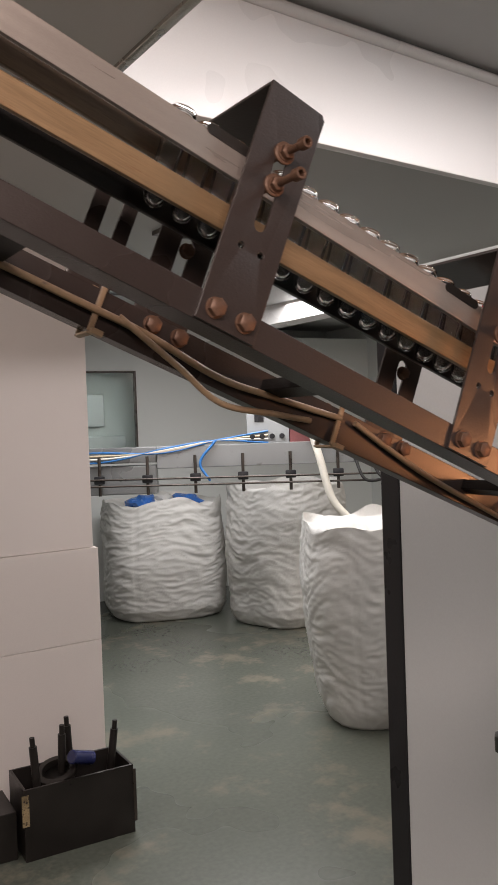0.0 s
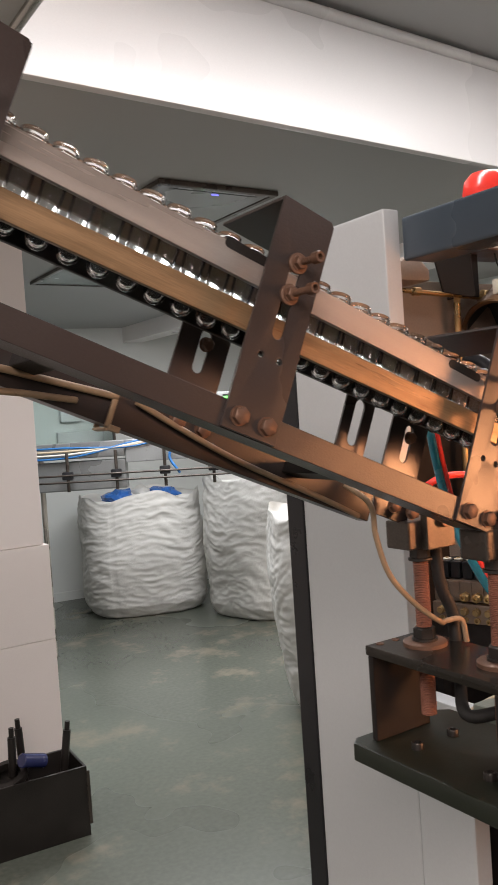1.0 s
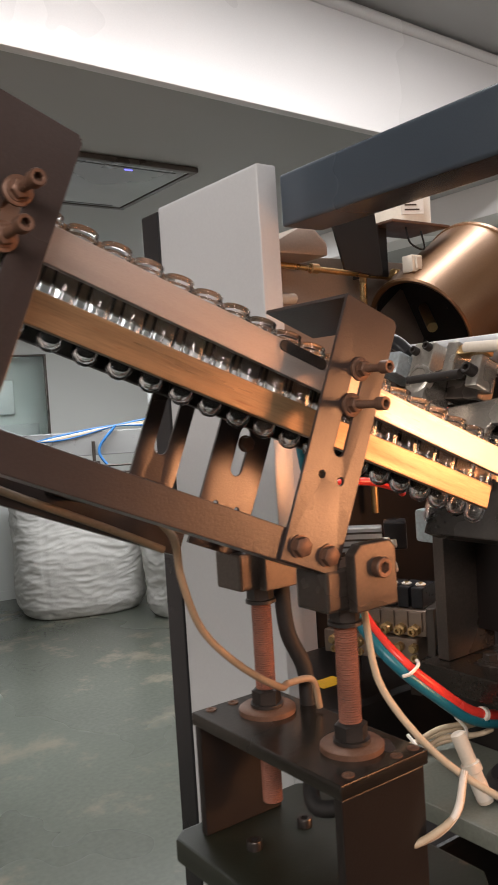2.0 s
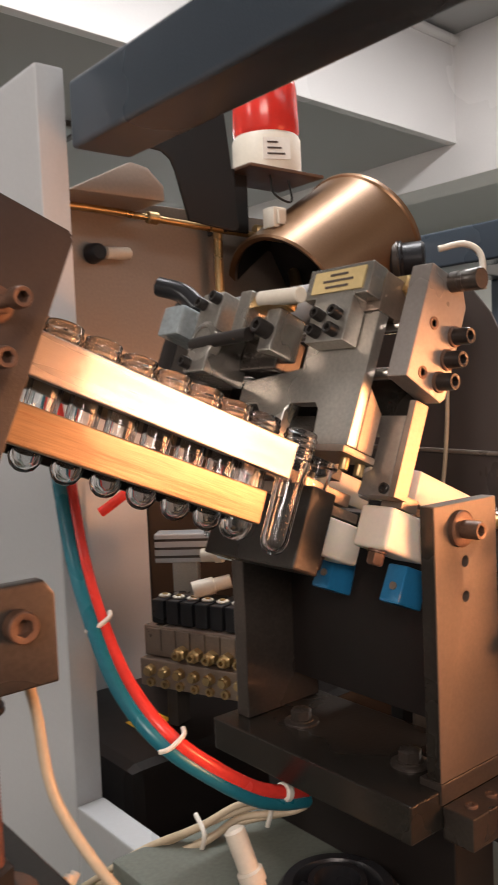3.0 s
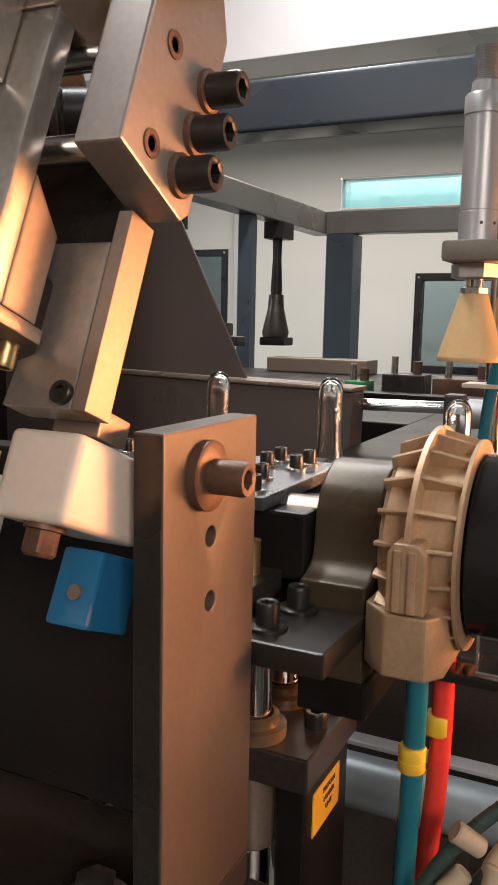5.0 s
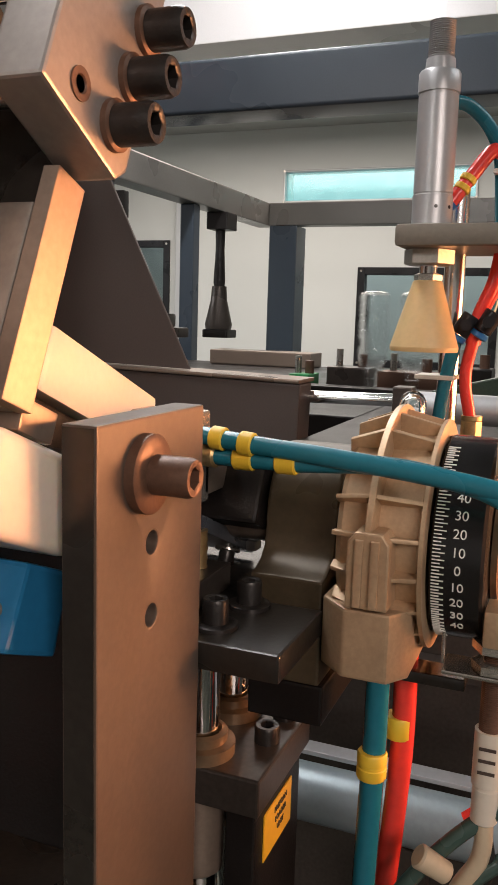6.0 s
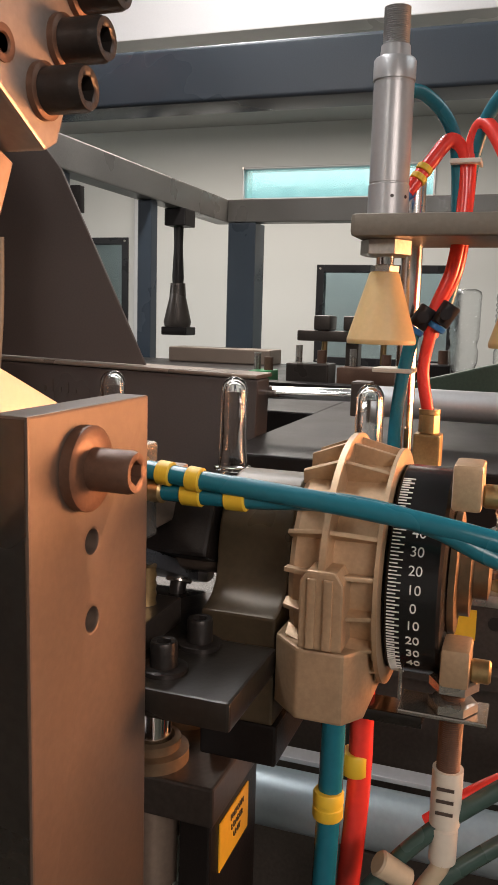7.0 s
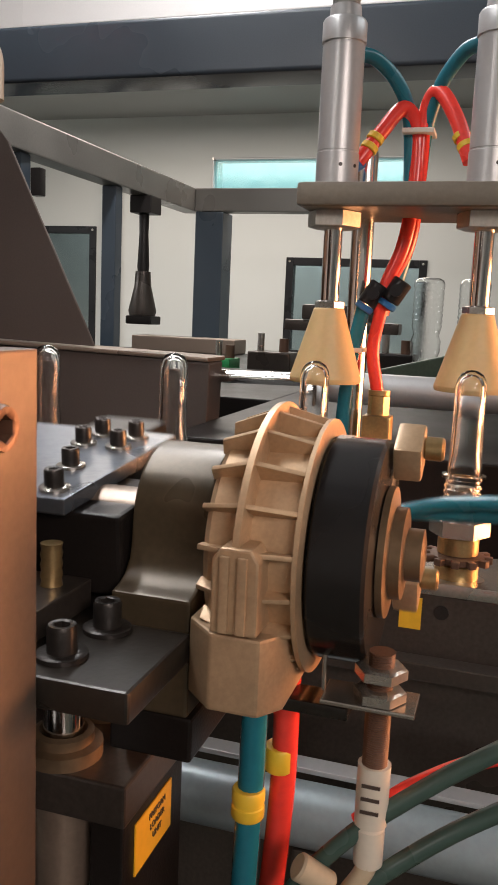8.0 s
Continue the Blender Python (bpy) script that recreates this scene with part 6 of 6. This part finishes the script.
for k, (x, y, w, h, mat) in enumerate(((1.62, 0.36, 0.10, 0.05, DULL_STEEL), (1.62, 0.22, 0.14, 0.045, RUST_BOLT), (1.62, 0.08, 0.08, 0.06, DARK_PAINT), (1.60, 0.47, 0.05, 0.03, material("green_cap", (0.03, 0.28, 0.09), 0.4)), (1.6, -0.2, 0.2, 0.07, DULL_STEEL))):
    z = 1.5005
    t = thing("fixture", "small oily steel fixture on the machine table", "fixture", pose(x, y, z), "small fixtures")
    part("body", bx(-0.04, 0.04, -w / 2, w / 2, 0, h, 0.004), mat, t)
    part("pin", rod((0, w * 0.3, h), (0, w * 0.3, h + 0.04), 0.008), STEEL, t)
    part("pin", rod((0, -w * 0.25, h), (0, -w * 0.25, h + 0.03), 0.011), RUST_BOLT, t)
solid("green_ramp", prism([(-0.55, 1.5005), (0.12, 1.5005), (0.12, 1.53), (-0.25, 1.63), (-0.55, 1.64)], 1.30, 1.33, "x", 0.003), material("dark_green_paint", (0.05, 0.075, 0.05), 0.4), "dark green sloping guard plate", "machine guard")
# overhead ring of tubes at the machine's rear
TUBE_GREY = material("silver_grey_paint", (0.175, 0.165, 0.15), 0.30, 0.25, 0.12, 10, 0.03, ((0.16, 0.15, 0.145), 0.74))
solid("rear_beam", bx(1.2, 3.38, 1.22, 1.30, 2.066, 2.166, 0.005), TUBE_GREY, "grey square tube of the rear frame", "steel beam", None, "rear frame tubes")
solid("rear_beam", bx(3.30, 3.38, -1.2, 1.2195, 2.066, 2.166, 0.005), TUBE_GREY, "grey square tube of the rear frame", "steel beam", None, "rear frame tubes")
for x, y, w in ((3.30, 1.085, 0.13), (2.56, 1.235, 0.055), (1.95, 1.235, 0.055)):
    solid("rear_post", bx(x, x + w, y, y + w, 0.0, 2.0655, 0.004), BLUE_PAINT, "dark blue-grey square post of the rear frame", "steel post", None, "rear frame posts")
hg = thing("hanging_clamp", "dark hanging damper below the rear tube", "damper", pose(2.84, 1.25, 2.0655) @ Matrix.Diagonal((1, 1, 0.96, 1)))
part("top", bx(-0.05, 0.05, -0.05, 0.04, -0.070, -0.001, 0.004), DARK_PAINT, hg)
part("stem", lathe([(0.022, -0.30), (0.024, -0.28), (0.018, -0.15), (0.020, -0.0705)], 20), DARK_PAINT, hg)
part("bell", lathe([(0.052, -0.48), (0.056, -0.46), (0.034, -0.36), (0.030, -0.3005)], 20), DULL_STEEL, hg)
part("foot", bx(-0.05, 0.05, -0.06, 0.05, -0.515, -0.4805, 0.006), DARK_PAINT, hg)
solid("hinge", bx(2.0, 2.03, 1.20, 1.234, 1.95, 2.03, 0.003), DARK_PAINT, "small dark hinge under the tube", "hinge")

# rear wall openings
for nm, (y0, y1, z0, z1), w, fm, gm, lb in (("window_2", (0.55, 1.84, 2.43, 2.645), 0.014, ALU, WINDOW_TEAL, "narrow teal-tinted high window"),
                                         ("window_3", (0.375, 1.295, 1.35, 2.007), 0.05, BLACK_PLASTIC, GLASS, "dark-framed window with reflecting glass"),
                                         ("door_1", (2.70, 3.25, 1.0, 2.19), 0.05, BLACK_PLASTIC, GLASS, "dark-framed glazed door panel")):
    wn = thing(nm, lb, "window" if nm[0] == "w" else "door", kind="structure")
    for a0, a1, b0, b1 in ((y0, y0 + w, z0, z1), (y1 - w, y1, z0, z1), (y0 + w, y1 - w, z0, z0 + w), (y0 + w, y1 - w, z1 - w, z1)):
        part("window_frame", bx(5.185, 5.26, a0, a1, b0, b1, 0.004), fm, wn)
    pn = part("pane", bx(5.215, 5.221, y0 + w, y1 - w, z0 + w, z1 - w, 0), gm, wn)
    pn.visible_shadow = False
    for k in range(4):
        part("frame_screw", rod((5.185, y0 + 0.5 * w + (y1 - y0 - w) * (k % 2), z0 + 0.5 * w + (z1 - z0 - w) * (k // 2)), (5.18, y0 + 0.5 * w + (y1 - y0 - w) * (k % 2), z0 + 0.5 * w + (z1 - z0 - w) * (k // 2)), 0.008), STEEL, wn)
solid("next_room", bx(6.6, 6.7, -1, 4, 0, 3.0, 0), WALL, "pale wall of the next room", "wall", kind="structure")
area_lamp("next_room_light", (6.0, 1.5, 2.9), (6.0, 1.51, 0), 0.8, 3.0, 34, COOL)
solid("door_jamb", bx(5.12, 5.19, 2.50, 2.62, 0, 2.6, 0.006), WHITE_PAINT, "white door jamb", "door jamb", kind="structure")

# blown bottles that are carried off
def bottle_mesh():
    out = [(0.002, 0.205), (0.020, 0.206), (0.028, 0.202), (0.0305, 0.195)]
    for k in range(7):
        z = 0.186 - 0.011 * k
        out += [(0.0305, z), (0.0285, z - 0.004), (0.0305, z - 0.008)]
    out += [(0.027, 0.100), (0.026, 0.092), (0.0300, 0.082), (0.0295, 0.060), (0.022, 0.040), (0.014, 0.028), (0.0128, 0.022), (0.016, 0.0215), (0.016, 0.019), (0.013, 0.0185), (0.013, 0.0)]
    inner = [(max(0.0012, r - 0.0006), z - (0.0006 if z > 0.2 else 0)) for r, z in out]     # a thin wall
    return mesh_of("bottle", lathe(out[::-1] + inner, 28, caps=False), PET, 60)


BOTTLE = bottle_mesh()
bottles = []
for k in range(6):
    bottles.append(tagged(part("bottle", BOTTLE, PET), "clear ribbed plastic bottle held neck down", "bottle", "blown bottles"))
rack = thing("bottle_rack", "dark steel rack that carries the bottles", "rack", pose(1.50, 0.30, 1.5002))
part("bar", bx(-0.03, 0.03, -1.2, 0.25, 0, 0.013, 0.003), DARK_PAINT, rack)

# two heads clamp the bottles
clampers = thing("takeout_head", "oily steel take-out clamp head", "clamp head", pose(1.66, 0.95, 1.5005))
part("beam", bx(-0.03, 0.03, -0.13, 0.13, 0.10, 0.125, 0.004), DULL_STEEL, clampers)
part("column", bx(-0.02, 0.02, -0.015, 0.015, 0.001, 0.0995, 0.003), DULL_STEEL, clampers)
for y in (-0.07, 0.0, 0.07):
    part("jaw", bx(-0.035, 0.035, y - 0.02, y + 0.02, 0.1255, 0.16, 0.006), DULL_STEEL, clampers)
    part("pin", rod((0, y, 0.05), (0, y, 0.0995), 0.007), BRASS, clampers)

START, CYCLE = 0.30, 1.43        # the first turn of the arm, and the time from turn to turn


def ease(t, a, b):
    u = min(1.0, max(0.0, (t - a) / (b - a)))
    return u * u * (3 - 2 * u)


TURNS = [START + CYCLE * k for k in range(-1, 7)]


def lifted(t):
    """1: the table is up, 0: down."""
    return sum(ease(t, s - 0.25, s - 0.03) - ease(t, s + 0.31, s + 0.56) for s in TURNS)


def turned_over(t):
    """1: the arm reaches to the mandrels, 0: to the gate."""
    return sum(ease(t, s, s + 0.25) - ease(t, s + 0.53, s + 0.71) for s in TURNS)


def near(t):
    """1: the carriage stands by the end plate."""
    return sum(ease(t, s - 0.32, s - 0.22) - ease(t, s + 0.44, s + 0.54) for s in TURNS)


def arm_pose(t):
    return Matrix.Translation(ARM_AT + Vector((0, 0, TRAVEL * (lifted(t) - 1)))) @ Matrix.Rotation(radians(-157 * (1 - turned_over(t))), 4, "Y")


GRIP = [Matrix.Translation((0.245, yc, 0.072)) @ Matrix.Rotation(radians(180), 4, "X") for yc in (0.101, 0.216)]


HELD = [pose(-0.068, 0.076, -0.205), pose(-0.100, 0.093, -0.2015)]


def queue_pose(t, i):
    """The i-th preform: it slides down the rail, is let into the gate, turned over, stands on the mandrels and is stepped away."""
    k = i // 2
    s = START + CYCLE * k                        # the turn that takes it
    out = s - CYCLE - 0.33                       # it leaves the rail
    left = i - 2 * sum(ease(t, START + CYCLE * (q - 1) - 0.33, START + CYCLE * (q - 1) - 0.10) for q in range(0, 20))
    if t < out:
        return BARS @ pose(-0.091 - PF_PITCH * left, 0.093, -0.2015)
    gate = Matrix.Translation(ARM_AT) @ Matrix.Rotation(radians(-157), 4, "Y") @ GRIP[i % 2]
    if t < s - 0.05:
        first = (BARS @ pose(-0.091 - PF_PITCH * (i % 2), 0.093, -0.2015)).lerp(RAIL @ HELD[i % 2], ease(t, out, out + 0.23))
        return first.lerp(gate, ease(t, out + 0.45, out + 0.65))
    if t < s + 0.45:
        return arm_pose(t) @ GRIP[i % 2]
    at = arm_pose(s + 0.45) @ GRIP[i % 2]
    at.translation.z = 1.603
    steps = sum(ease(t, q - 0.30, q - 0.16) for q in TURNS if q > s + 0.1)
    return Matrix.Translation((0, -2 * STEP * steps, 0)) @ at


def motions():
    grid = [k / 30 for k in range(241)]
    fine = grid[::2]
    walk(lift, [(t, pose(0, 0, TRAVEL * (lifted(t) - 1))) for t in fine])
    walk(arm, [(t, arm_pose(t)) for t in grid])
    walk(car, [(t, RAIL @ pose(0, 0.107 - 0.058 * near(t), 0)) for t in fine])
    for i, ob in enumerate(QUEUE):
        rows = grid if i < 14 else fine
        walk(ob, [(t, queue_pose(t, i)) for t in rows])
    for k, ob in enumerate(pistons):
        def press_down(t):
            return ease(t, 6.72, 6.78) - ease(t, 6.9, 6.98) + ease(t, 7.80, 7.88) + ease(t, 5.3, 5.36) - ease(t, 5.5, 5.58)
        walk(ob, [(t, pose(0.450 + PRESS.translation.x, ob.location.y, 1.692 + PRESS.translation.z - 0.050 * press_down(t))) for t in fine])
    for k, ob in enumerate(bottles):
        pair, side = divmod(k, 2)

        def carried_off(t):
            """A pair steps along the rack, stands, is lifted, tipped over and swept away behind the guard."""
            steps = ease(t, 2.94, 3.22) + ease(t, 5.80, 6.08)
            y = 0.353 - 0.089 * side + 0.345 * (min(1, steps - pair) - 1)
            up = 3.86 + 2.86 * pair
            rise, tip, sweep_off = ease(t, up, up + 0.10), ease(t, up + 0.08, up + 0.22), ease(t, up + 0.14, up + 0.32)
            return pose(1.50 + 0.14 * tip + 0.5 * sweep_off, y + 1.1 * sweep_off, 1.5135 + 0.075 * rise - 0.057 * sweep_off, 0, 90 * tip, 0)
        walk(ob, [(t, carried_off(t)) for t in grid])
    walk(clampers, [(t, pose(1.66, 0.95 - 0.68 * (ease(t, 6.72, 6.84) - ease(t, 7.1, 7.25)) - 0.68 * (ease(t, 3.86, 3.96) - ease(t, 4.24, 4.4)) - 0.74 * ease(t, 7.80, 7.96), 1.5005)) for t in fine])


motions()
